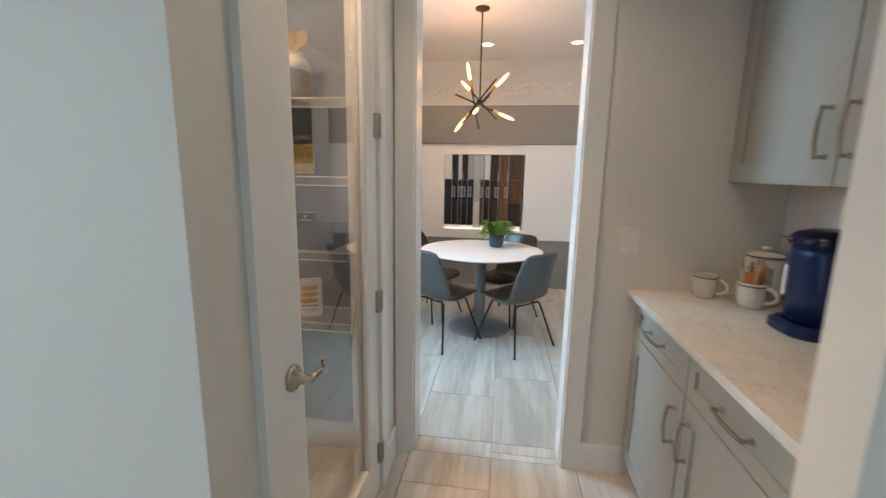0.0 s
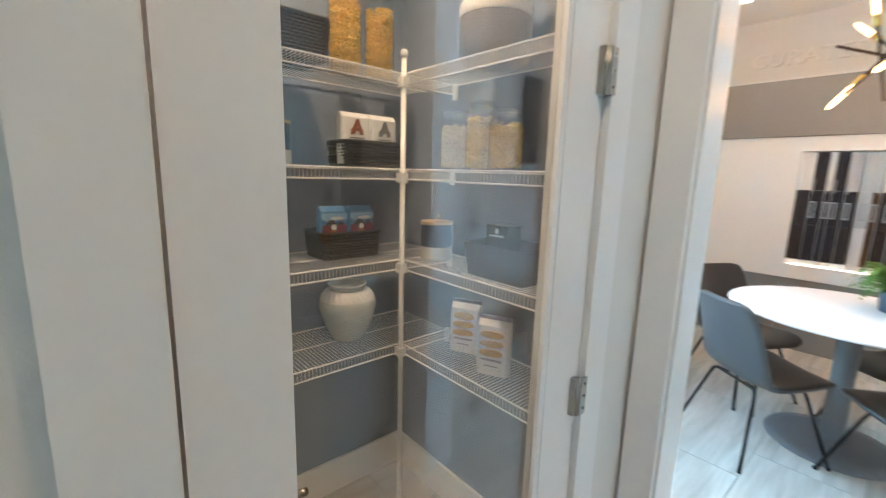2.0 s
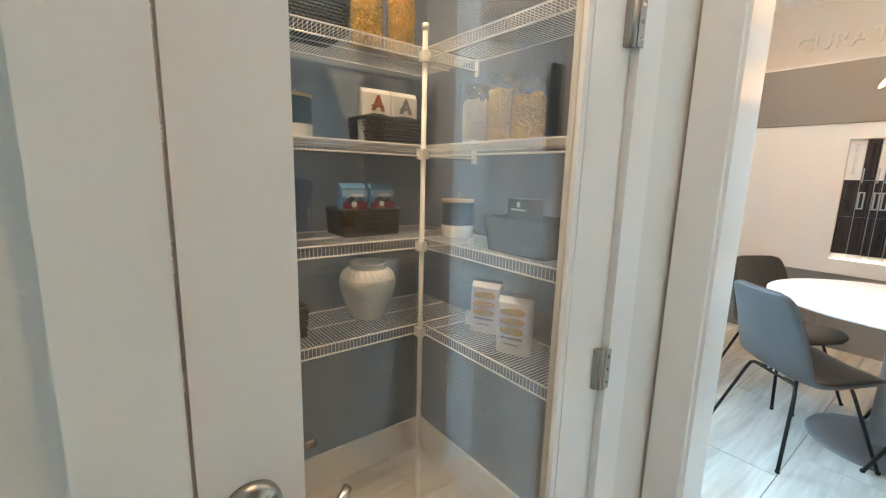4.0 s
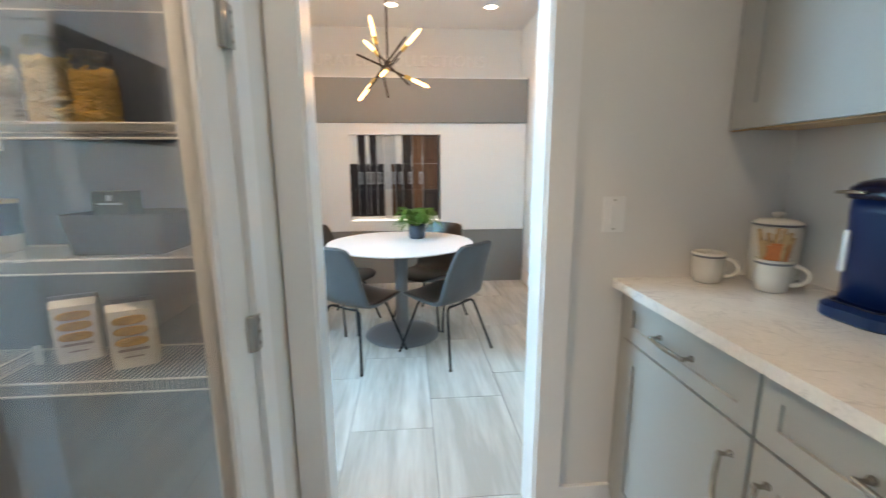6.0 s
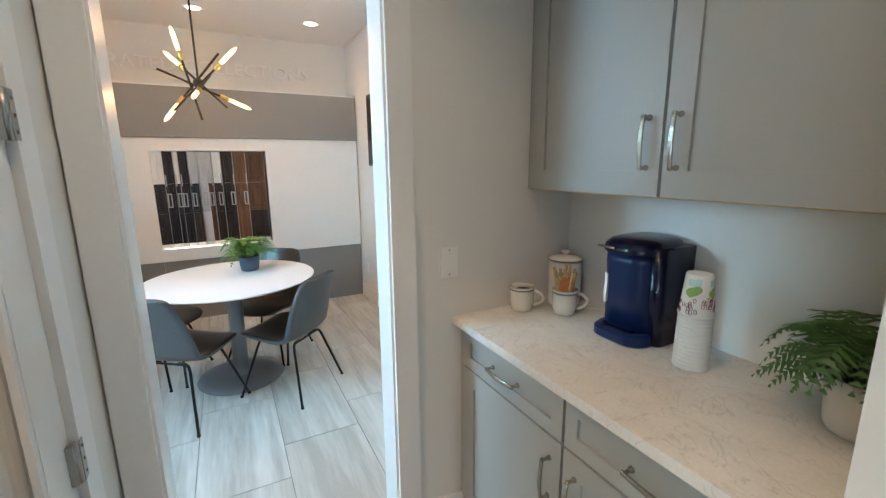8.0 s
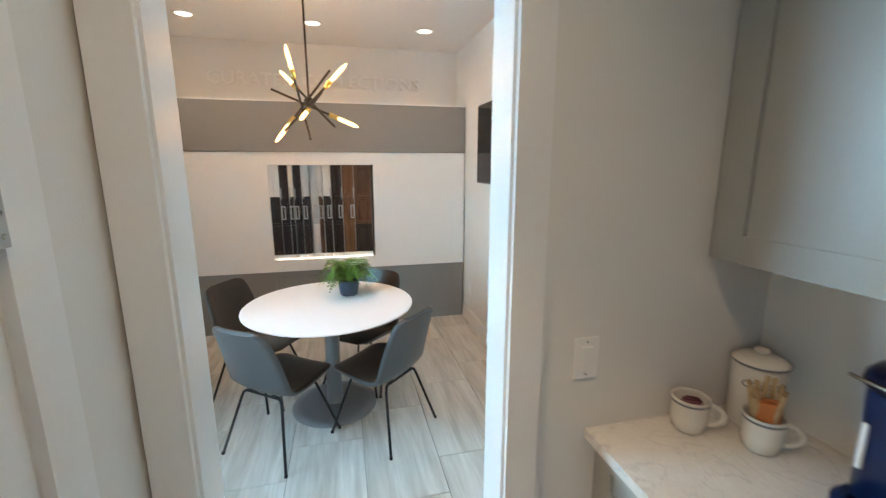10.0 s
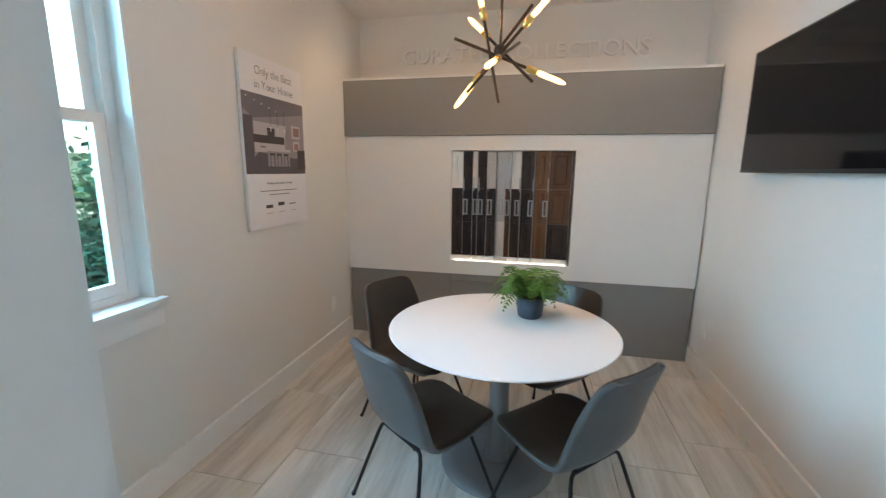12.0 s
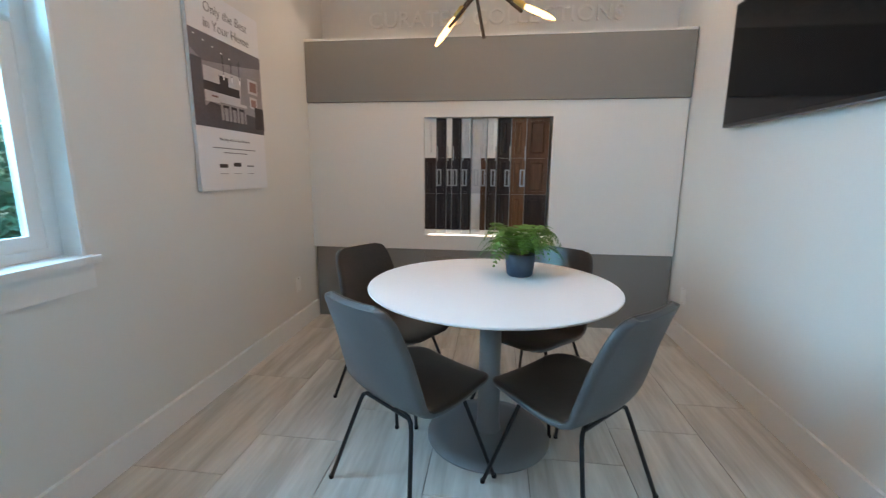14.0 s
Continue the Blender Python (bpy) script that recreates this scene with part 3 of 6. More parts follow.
M_CARG = pbr("car_glass", (0.16, 0.18, 0.19), 0.08, vary=0.05, bump=0.0)
M_TYRE = pbr("tyre_rubber", (0.02, 0.02, 0.02), 0.8, vary=0.2)
M_BARK = pbr("shrub_bark", (0.12, 0.085, 0.06), 0.9, vary=0.3, scale=20, bump=0.5)
M_LEAFA = pbr("glossy_shrub_leaf", (0.035, 0.10, 0.055), 0.35, vary=0.4, scale=3, bump=0.0)
M_LEAFB = pbr("needle_leaf", (0.05, 0.15, 0.09), 0.5, vary=0.4, scale=3, bump=0.0)
GZ = -0.18
structure("ground", boxes((-400, 400, -400, 400, GZ - 0.4, GZ - 0.02)), M_GRASS, "green lawn reaching to the distance", "lawn")
structure("pavement", boxes((-13.0, -5.2, -20, 16, GZ - 0.3, GZ + 0.0)), M_CONC, "pale concrete driveway in full daylight", "driveway")
structure("road", boxes((-26, -18, -200, 200, GZ - 0.3, GZ - 0.005)), M_ASPH, "sunlit asphalt street", "road")
backdrop = tagged(part("backdrop", boxes((-120, -119, -260, 300, GZ - 5, 70)), glow("hazy_white_sky", (0.95, 0.98, 1.0), 1.3)), "bright hazy white sky along the horizon", "sky", kind="structure")

# ---------- dining room: sample wall ----------
YP = 5.548
OX0, OX1, OZ0, OZ1 = -0.500, 0.490, 0.703, 1.632
wall_unit = thing("display_cabinet", pose(0, 0, 0), "built-in grey and white display cabinet with a lit niche", "cabinet")
for pb in ((-1.447, OX0, 0.585, 1.748), (OX1, XE - 0.012, 0.585, 1.748), (OX0, OX1, OZ1, 1.748), (OX0, OX1, 0.585, OZ0)):
    part("white_panel", boxes((pb[0], pb[1], YP, YP + 0.02, pb[2], pb[3])), M_PWHITE, wall_unit, "white laminate front panel")
part("upper_panel", boxes((-1.448, XE - 0.010, YP - 0.012, YP + 0.02, 1.752, 2.205)), M_PGREY, wall_unit, "grey laminate top panel", bevel=0.002)
part("top_board", boxes((-1.448, XE - 0.010, YP - 0.016, YN, 2.2055, 2.222)), M_PWHITE, wall_unit)
for pb in ((-1.430, OX0 - 0.002, 0.581), (OX1 + 0.002, 1.440, 0.581), (OX0 + 0.002, OX1 - 0.002, 0.522)):
    part("base_panel", boxes((pb[0], pb[1], YP + 0.012, YP + 0.032, FZ, pb[2])), M_PGREY, wall_unit, "grey laminate base")
part("drawer_front", boxes((OX0 + 0.002, OX1 - 0.002, YP + 0.010, YP + 0.030, 0.526, 0.581)), M_PGREY, wall_unit, "narrow grey drawer front", bevel=0.002)
part("niche_lining", boxes((OX0 - 0.02, OX0, YP + 0.02, YN - 0.03, OZ0, OZ1), (OX1, OX1 + 0.02, YP + 0.02, YN - 0.03, OZ0, OZ1), (OX0 - 0.02, OX1 + 0.02, YP + 0.02, YN - 0.03, OZ0 - 0.02, OZ0), (OX0 - 0.02, OX1 + 0.02, YP + 0.02, YN - 0.03, OZ1, OZ1 + 0.02), (OX0 - 0.02, OX1 + 0.02, YN - 0.03, YN - 0.01, OZ0 - 0.02, OZ1 + 0.02)), M_PWHITE, wall_unit, "white lined niche")
part("niche_light", boxes((OX0 + 0.03, OX1 - 0.03, YP + 0.022, YP + 0.027, OZ0 + 0.0005, OZ0 + 0.006)), glow("niche_strip_glow", (1, 0.98, 0.95), 1.6), wall_unit, "lit strip on the niche floor")

# hanging door samples: x at the front edge, swing in degrees, three finishes from the top, which side carries the pull
SAMPLES = [
    (-0.503, 0.100, 5, (M_WHTDOOR, M_ESP, M_ESP), 0), (-0.405, 0.085, 12, (M_ESP2, M_ESP2, M_ESP2), 1),
    (-0.322, 0.045, 16, (M_WHTDOOR, M_ESP2, M_ESP2), 1), (-0.279, 0.080, 18, (M_ESP2, M_ESP2, M_ESP2), 1),
    (-0.202, 0.078, 20, (M_SILV, M_ESP2, M_ESP), 1), (-0.126, 0.078, 0, (M_SILV, M_SILV, M_WHTDOOR), 2),
    (-0.050, 0.047, -18, (M_SILV, M_BRN2, M_BRN2), -1), (-0.004, 0.082, -16, (M_WHTDOOR, M_ESP, M_ESP), -1),
    (0.078, 0.107, -12, (M_ESP, M_ESP, M_ESP), -1), (0.184, 0.117, -9, (M_BRN, M_BRN, M_BRN), -1), (0.300, 0.174, -4, (M_BRN2, M_BRN2, M_ESP), 0)]


def shaker_leaf(w, z0, z1, y, rim=0.024):
    """A framed door leaf with a raised field, front at y facing -y."""
    bm = boxes((0, w, y + 0.008, y + 0.018, z0, z1))
    rim = min(rim, w * 0.26)
    for b in ((0, rim, z0, z1), (w - rim, w, z0, z1), (rim, w - rim, z0, z0 + rim), (rim, w - rim, z1 - rim, z1)):
        box(bm, b[0], b[1], y, y + 0.008, b[2], b[3])
    if w > 0.06:
        g = rim + 0.012
        rise = bmesh.ops.create_cube(bm, size=1.0)["verts"]
        for v in rise:
            f = 0.0 if v.co.y > 0 else 0.009
            v.co = (w / 2 + v.co.x * (w - 2 * g - 2 * f), y + (0.0085 if v.co.y > 0 else 0.002), (z0 + z1) / 2 + v.co.z * (z1 - z0 - 2 * g - 2 * f))
    return bm


def square_pull(x0, x1, z0, z1, s=0.0095):
    """A flat rectangular ring standing off the board."""
    bm = boxes((x0, x0 + s, -0.024, -0.015, z0, z1), (x1 - s, x1, -0.024, -0.015, z0, z1), (x0 + s, x1 - s, -0.024, -0.015, z0, z0 + s), (x0 + s, x1 - s, -0.024, -0.015, z1 - s, z1))
    box(bm, x0, x0 + s, -0.015, 0.001, z0, z0 + s)
    box(bm, x0, x0 + s, -0.015, 0.001, z1 - s, z1)
    return bm


for sx, sw, ang, mats, side in SAMPLES:
    h0, h1 = OZ0 + 0.045, OZ1 - 0.004
    deep = 0.11 if side == 2 else 0.04 if ang > 0 else 0.04 + sw * math.sin(radians(-ang))
    s = thing("door_sample", pose(sx, YP + deep, 0, 0, 0, ang), "tall cabinet door sample board in stained wood finishes", "door sample", "door samples in the niche")
    L3 = h1 - h0
    for (za, zb), mt in zip(((h0 + 0.655 * L3, h1), (h0 + 0.333 * L3, h0 + 0.6535 * L3), (h0, h0 + 0.3315 * L3)), mats):
        part("leaf", shaker_leaf(sw - 0.004, za, zb, 0.0), mt, s)
    fe = -0.0032 if ang > 0 else sw - 0.0038
    part("edge_strip", boxes((fe, fe + 0.0022, -0.0012, 0.018, h0, h1)), M_ALU, s, "thin silver edge strip")
    part("clear_foot", boxes((0.001, sw - 0.005, -0.012, 0.018, OZ0 + 0.0005, h0 - 0.002)), M_PLASTW, s, "white acrylic foot")
    if side:
        zc = h0 + 0.478 * L3
        xa = 0.0 if side == 1 else sw - 0.041 if side == -1 else sw / 2 - 0.02
        part("pull", square_pull(xa, xa + 0.038, zc - 0.066, zc + 0.066), M_ALU, s, "square steel pull")
        xt = 0.003 if ang > 0 else sw - 0.010
        part("top_pull", boxes((xt, xt + 0.007, -0.014, -0.008, h0 + 0.63 * L3, h0 + 0.755 * L3), (xt, xt + 0.007, -0.008, 0.001, h0 + 0.63 * L3, h0 + 0.64 * L3), (xt, xt + 0.007, -0.008, 0.001, h0 + 0.745 * L3, h0 + 0.755 * L3)), M_ALU, s)

# raised letters
WORDS = "CURATED COLLECTIONS"
sign = thing("wall_lettering", pose(-1.035, YN, 2.405), "raised white capital letters on the white wall", "sign")
full = text_mesh(WORDS, 0.17, 0.013)
fw = max(v.co.x for v in full.vertices)
kx = 2.07 / fw
for i, ch in enumerate(WORDS):
    if ch == " ":
        continue
    pre, me = text_mesh(WORDS[:i + 1], 0.17, 0.013), text_mesh(ch, 0.17, 0.013)
    off = max(v.co.x for v in pre.vertices) - max(v.co.x for v in me.vertices)
    me.materials.append(M_LETTER)
    lt = new("letter", me)
    lt.parent = sign
    lt.matrix_basis = Matrix(((kx, 0, 0, kx * off), (0, 0, -1, -0.015), (0, 1, 0, 0), (0, 0, 0, 1)))

# ---------- poster ----------
PY0, PY1, PZ0, PZ1 = 4.194, 4.822, 1.104, 2.114
poster = thing("poster", pose(-1.450, 0, 0), "white kitchen poster board standing off the wall", "poster")
part("board", boxes((0.006, 0.026, PY0, PY1, PZ0, PZ1)), M_PAPER, poster, bevel=0.001)
for yy in (PY0 + 0.1, PY1 - 0.1):
    for zz in (PZ0 + 0.1, PZ1 - 0.1):
        part("standoff", tube([(0.0, yy, zz), (0.006, yy, zz)], 0.01, 10), M_STEEL, poster)


def flat(name, y0, y1, z0, z1, mat, depth, label=""):
    x = 0.026 + depth
    return part(name, boxes((x - 0.0008, x, y0, y1, z0, z1)), mat, poster, label)


PQ0, PQ1 = 1.436, 1.899
PH_BACK = pbr("print_mauve_grey", (0.30, 0.27, 0.28), 0.5, vary=0.15, bump=0.0)
PH_CEIL = pbr("print_dark_grey", (0.17, 0.155, 0.165), 0.5, vary=0.12, bump=0.0)
PH_FLOOR = pbr("print_floor", (0.10, 0.088, 0.098), 0.5, vary=0.2, bump=0.0)
PH_WHITE = pbr("print_white", (0.52, 0.49, 0.50), 0.5, vary=0.06, bump=0.0)
PH_DARK = pbr("print_black", (0.055, 0.048, 0.052), 0.5, vary=0.2, bump=0.0)
PH_RED = pbr("print_red", (0.30, 0.17, 0.15), 0.5, vary=0.3, bump=0.0)
picture = flat("picture", PY0, PY1, PQ0, PQ1, PH_BACK, 0.001, "printed photograph of a kitchen")
pw, ph = PY1 - PY0, PQ1 - PQ0


def pic(y0, y1, z0, z1, mat, d):
    flat("print_patch", PY0 + y0 * pw, PY0 + y1 * pw, PQ0 + z0 * ph, PQ0 + z1 * ph, mat, 0.001 + 0.0006 * d)


def pic_poly(pts, mat, d):
    bm = bmesh.new()
    x = 0.027 + 0.0006 * d
    bm.faces.new([bm.verts.new((x, PY0 + a * pw, PQ0 + b * ph)) for a, b in pts])
    part("print_patch", bm, mat, poster)


pic_poly([(0, 1), (1, 1), (1, 0.86), (0.62, 0.78), (0.14, 0.70), (0, 0.80)], PH_CEIL, 1)
pic_poly([(0, 0), (1, 0), (1, 0.20), (0.2, 0.28), (0.0, 0.10)], PH_FLOOR, 1)
pic_poly([(0.14, 0.28), (0.62, 0.30), (0.66, 0.66), (0.14, 0.66)], PH_WHITE, 2)
pic(0.13, 0.62, 0.40, 0.50, PH_DARK, 3)
pic(0.0, 0.13, 0.05, 0.72, PH_FLOOR, 3)
pic(0.34, 0.46, 0.46, 0.60, PH_DARK, 4)
pic(0.32, 0.72, 0.30, 0.335, PH_WHITE, 5)
pic(0.33, 0.70, 0.10, 0.30, PH_BACK, 4)
for k in range(3):
    a = 0.40 + 0.115 * k
    pic(a - 0.04, a + 0.04, 0.245, 0.275, PH_DARK, 6)
    for q in (-0.035, 0.028):
        pic(a + q, a + q + 0.009, 0.08, 0.245, PH_DARK, 6)
    pic(a - 0.006, a + 0.006, 0.56, 0.62, M_PAPER, 6)
    pic(a - 0.002, a + 0.002, 0.62, 0.84, PH_DARK, 5)
for k in range(5):
    pic(0.05 + 0.11 * k, 0.068 + 0.11 * k, 0.94 - 0.03 * k, 0.952 - 0.03 * k, M_PAPER, 5)
pic(0.76, 0.92, 0.50, 0.68, PH_WHITE, 4)
pic(0.79, 0.90, 0.53, 0.65, PH_RED, 5)
pic(0.78, 0.90, 0.32, 0.46, PH_WHITE, 4)
pic(0.80, 0.88, 0.34, 0.43, PH_RED, 5)
pic(0.85, 1.0, 0.06, 0.34, PH_DARK, 6)
pic(0.22, 0.30, 0.34, 0.36, PH_RED, 6)


def poster_words(words, size, yc, z, name="title_word"):
    off = -0.014 * size
    wide = max(v.co.x for v in text_mesh(words, size, 0.0006, "LEFT", off).vertices)
    done = ""
    for w in words.split(" "):
        done = done + " " + w if done else w
        me = text_mesh(w, size, 0.0006, "LEFT", off)
        x = max(v.co.x for v in text_mesh(done, size, 0.0006, "LEFT", off).vertices) - max(v.co.x for v in me.vertices) - wide / 2
        me.materials.append(M_INKG)
        ob = new(name, me)
        ob.parent = poster
        ob.matrix_basis = Matrix(((0, 0, 1, 0.0272), (0.96, 0, 0, yc + 0.96 * x), (0, 1, 0, z), (0, 0, 0, 1)))


PC = (PY0 + PY1) / 2
poster_words("Only the Best", 0.071, PC + 0.005, 2.010)
poster_words("in Your Home", 0.071, PC + 0.005, 1.931)
poster_words("Working with the Best Partners", 0.0225, PC, 1.372, "subtitle_word")
flat("text_bar", PC - 0.20, PC + 0.20, 1.330, 1.3345, M_INKG, 0.001)
flat("text_bar", PC - 0.11, PC + 0.11, 1.306, 1.3105, M_INKG, 0.001)
for a, b, zz, hh in ((-0.155, -0.085, 1.226, 0.020), (-0.03, 0.04, 1.234, 0.022), (0.10, 0.17, 1.236, 0.006)):
    flat("partner_mark", PC + a, PC + b, zz, zz + hh, PH_DARK, 0.001)
    flat("text_bar", PC + a, PC + b, 1.192, 1.195, PH_BACK, 0.001)

# ---------- television ----------
tv = thing("television", pose(0, 0, 0), "large black wall-mounted flat television, switched off", "television")
TY0, TY1, TZ0, TZ1 = 3.775, 4.908, 1.474, 2.136
part("body", boxes((1.375, 1.412, TY0, TY1, TZ0, TZ1)), M_TVB, tv, bevel=0.004)
part("screen", boxes((1.3725, 1.3755, TY0 + 0.010, TY1 - 0.010, TZ0 + 0.018, TZ1 - 0.010)), M_TV, tv, "glossy black screen")
part("wall_bracket", boxes((1.412, XE, 4.15, 4.55, 1.65, 1.95)), M_BLACK, tv)

# ---------- outlets and switch ----------


def wall_plate(name, m, label, rocker):
    """A plate in the local xz plane, facing -y."""
    p = thing(name, m, label, "switch" if rocker else "outlet")
    part("plate", boxes((-0.036, 0.036, -0.006, 0, -0.058, 0.058)), M_PLASTW, p, bevel=0.002)
    if rocker:
        part("rocker", boxes((-0.0165, 0.0165, -0.011, -0.006, -0.033, 0.033)), M_PLASTW, p, bevel=0.002)
    else:
        for z in (-0.02, 0.02):
            part("socket", boxes((-0.015, 0.015, -0.008, -0.006, z - 0.013, z + 0.013)), M_PLASTW, p, bevel=0.001)
    for z in (-0.047, 0.047):
        part("screw", lathe([(0, 0), (0.003, 0), (0.003, 0.001), (0, 0.001)], 8, None, Matrix.Translation((0, -0.006, z)) @ pose(0, 0, 0, 90, 0, 0)), M_STEEL, p)
    return p


wall_plate("light_switch", pose(0.808, YD0, 1.119), "white rocker light switch plate on the wall", True)
wall_plate("wall_outlet", pose(XW, 5.22, 0.335, 0, 0, 90), "white duplex outlet plate low on the wall", False)
wall_plate("wall_outlet", pose(XE, 5.33, 0.335, 0, 0, -90), "white duplex outlet plate low on the wall", False)

# ---------- downlights ----------
for dx, dy in DOWNLIGHTS:
    d = thing("downlight", pose(dx, dy, CEIL), "round white recessed ceiling downlight, lit", "downlight", "downlights in the dining ceiling")
    part("trim_ring", lathe([(0.058, -0.002), (0.062, -0.006), (0.078, -0.005), (0.082, -0.0), (0.058, -0.0)], 32), M_PLASTW, d, smooth=True)
    part("lens", lathe([(0, -0.003), (0.058, -0.003), (0.058, -0.001), (0, -0.001)], 32), M_DOWN, d, "glowing lens")

# ---------- chandelier ----------
CX, CY, CZ = 0.0, 4.20, 2.03
chan = thing("chandelier", pose(CX, CY, CZ), "dark bronze starburst chandelier with six lit tube bulbs", "chandelier")
part("canopy", lathe([(0, CEIL - CZ), (0.062, CEIL - CZ), (0.062, CEIL - CZ - 0.012), (0.05, CEIL - CZ - 0.02), (0, CEIL - CZ - 0.02)], 28), M_BRONZE, chan, smooth=True)
part("rod", tube([(0, 0, 0), (0, 0, CEIL - CZ - 0.018)], 0.0065, 10), M_BRONZE, chan)
part("hub", lathe([(0, -0.03), (0.022, -0.026), (0.03, -0.01), (0.03, 0.012), (0.02, 0.026), (0, 0.028)], 20), M_BRONZE, chan, smooth=True)
# six rods: direction of the bulb end and the sideways shift by which the rod misses the hub
RODS = [((-0.125, 0.0, 0.595), (-0.050, -0.02, 0)), ((0.42, -0.10, 0.422), (0.012, -0.035, -0.012)), ((-0.385, 0.0, -0.484), (-0.012, 0.03, 0.012)),
        ((0.613, 0.05, -0.251), (0.0, 0.035, -0.02)), ((-0.114, -0.545, -0.245), (0.03, 0.0, -0.005)), ((-0.37, 0.30, 0.408), (0.012, 0.03, 0.0))]
for d, off in RODS:
    d, off = Vector(d).normalized(), Vector(off)
    m = Matrix.Translation(off) @ d.to_track_quat("Z", "Y").to_matrix().to_4x4()
    a = part("arm", lathe([(0, -0.245), (0.0075, -0.245), (0.0075, 0.14), (0, 0.14)], 10, None, m), M_BRONZE, chan)
    bl = bpy.data.lights.new("bulb_lamp", "POINT")
    bl.energy, bl.color, bl.shadow_soft_size = 1.5, (1.0, 0.58, 0.28), 0.02
    new("bulb_lamp", bl).location = Vector((CX, CY, CZ)) + off + d * 0.375
    part("socket", lathe([(0, 0.132), (0.012, 0.133), (0.0165, 0.14), (0.0165, 0.182), (0.013, 0.190), (0, 0.190)], 16, None, m), M_BRASS, a, "brass lamp socket", smooth=True)
    part("bulb", lathe([(0, 0.190), (0.009, 0.191), (0.0128, 0.206), (0.0128, 0.300), (0.0085, 0.322), (0.004, 0.335), (0, 0.338)], 14, None, m), M_BULB, a, "glowing tube bulb", smooth=True)

# ---------- table ----------
TX, TY, TR, TH = 0.067, 4.040, 0.553, 0.745
table = thing("dining_table", pose(TX, TY, FZ), "round white pedestal table with a grey steel base", "table")
part("tabletop", lathe([(0, TH - 0.022), (TR - 0.05, TH - 0.022), (TR - 0.008, TH - 0.012), (TR, TH - 0.006), (TR, TH - 0.002), (TR - 0.002, TH), (0, TH)], 96), M_TABLE, table)
part("column", lathe([(0.0, 0.03), (0.060, 0.03), (0.054, 0.07), (0.050, 0.35), (0.050, TH - 0.05), (0.12, TH - 0.04), (0.12, TH - 0.0225), (0, TH - 0.0225)], 40), M_GREYSTEEL, table, "grey steel column", smooth=False)
part("base_plate", lathe([(0, 0), (0.286, 0), (0.290, 0.004), (0.286, 0.012), (0.22, 0.022), (0.09, 0.03), (0, 0.032)], 64), M_GREYSTEEL, table, "round grey steel base plate", smooth=True)

# ---------- chairs ----------
SIDE = [(0.262, 0.404, 0.105), (0.259, 0.411, 0.150), (0.245, 0.420, 0.186), (0.20, 0.429, 0.217), (0.13, 0.429, 0.232), (0.04, 0.419, 0.237), (-0.045, 0.411, 0.235), (-0.110, 0.417, 0.229), (-0.158, 0.447, 0.224), (-0.188, 0.505, 0.219), (-0.210, 0.58, 0.213), (-0.230, 0.66, 0.205), (-0.251, 0.735, 0.195), (-0.266, 0.785, 0.182), (-0.275, 0.811, 0.160), (-0.279, 0.820, 0.120)]


def seat_surface(u, s):
    y, z, w = lerp_table(SIDE, u)
    back = min(1, max(0, (u - 0.42) / 0.2))
    back = back * back * (3 - 2 * back)
    lift = (0.022 * s * s - 0.006) * (1 - back) * min(1, u * 4)
    wrap = 0.045 * back * s * s * (1 - 0.75 * max(0, (u - 0.7) / 0.3))
    return Vector((w * s, y + wrap, z + lift))


def seat_skin(thick, gap, nu=44, nv=22):
    """A cushion skin on one side of the seat's middle surface, thinning to nothing round the rim."""
    bm = bmesh.new()
    e = 2e-3
    mid, out = [], []
    for i in range(nu + 1):
        u = 0.5 - 0.5 * math.cos(math.pi * i / nu)
        ra, rb = [], []
        for j in range(nv + 1):
            s = math.sin(math.pi / 2 * (2 * j / nv - 1))
            p = seat_surface(u, s)
            s0, s1 = max(-1, s - e), min(1, s + e)
            n = (seat_surface(min(1, u + e), s) - seat_surface(max(0, u - e), s)).cross(seat_surface(u, s1) - seat_surface(u, s0)).normalized()
            d = min((1 - abs(s)) * 0.22, min(u, 1 - u) * 0.75)
            q = 1 - min(1, d / 0.020)
            ra.append(bm.verts.new(p + n * gap))
            rb.append(bm.verts.new(p + n * (gap + thick * math.sqrt(max(0.02, 1 - q * q)))))
        mid.append(ra)
        out.append(rb)
    for g in (mid, out):
        for i in range(nu):
            for j in range(nv):
                bm.faces.new((g[i][j], g[i + 1][j], g[i + 1][j + 1], g[i][j + 1]))
    for i in range(nu):
        for j in (0, nv):
            bm.faces.new((mid[i][j], out[i][j], out[i + 1][j], mid[i + 1][j]))
    for j in range(nv):
        for i in (0, nu):
            bm.faces.new((mid[i][j], mid[i][j + 1], out[i][j + 1], out[i][j]))
    return bm


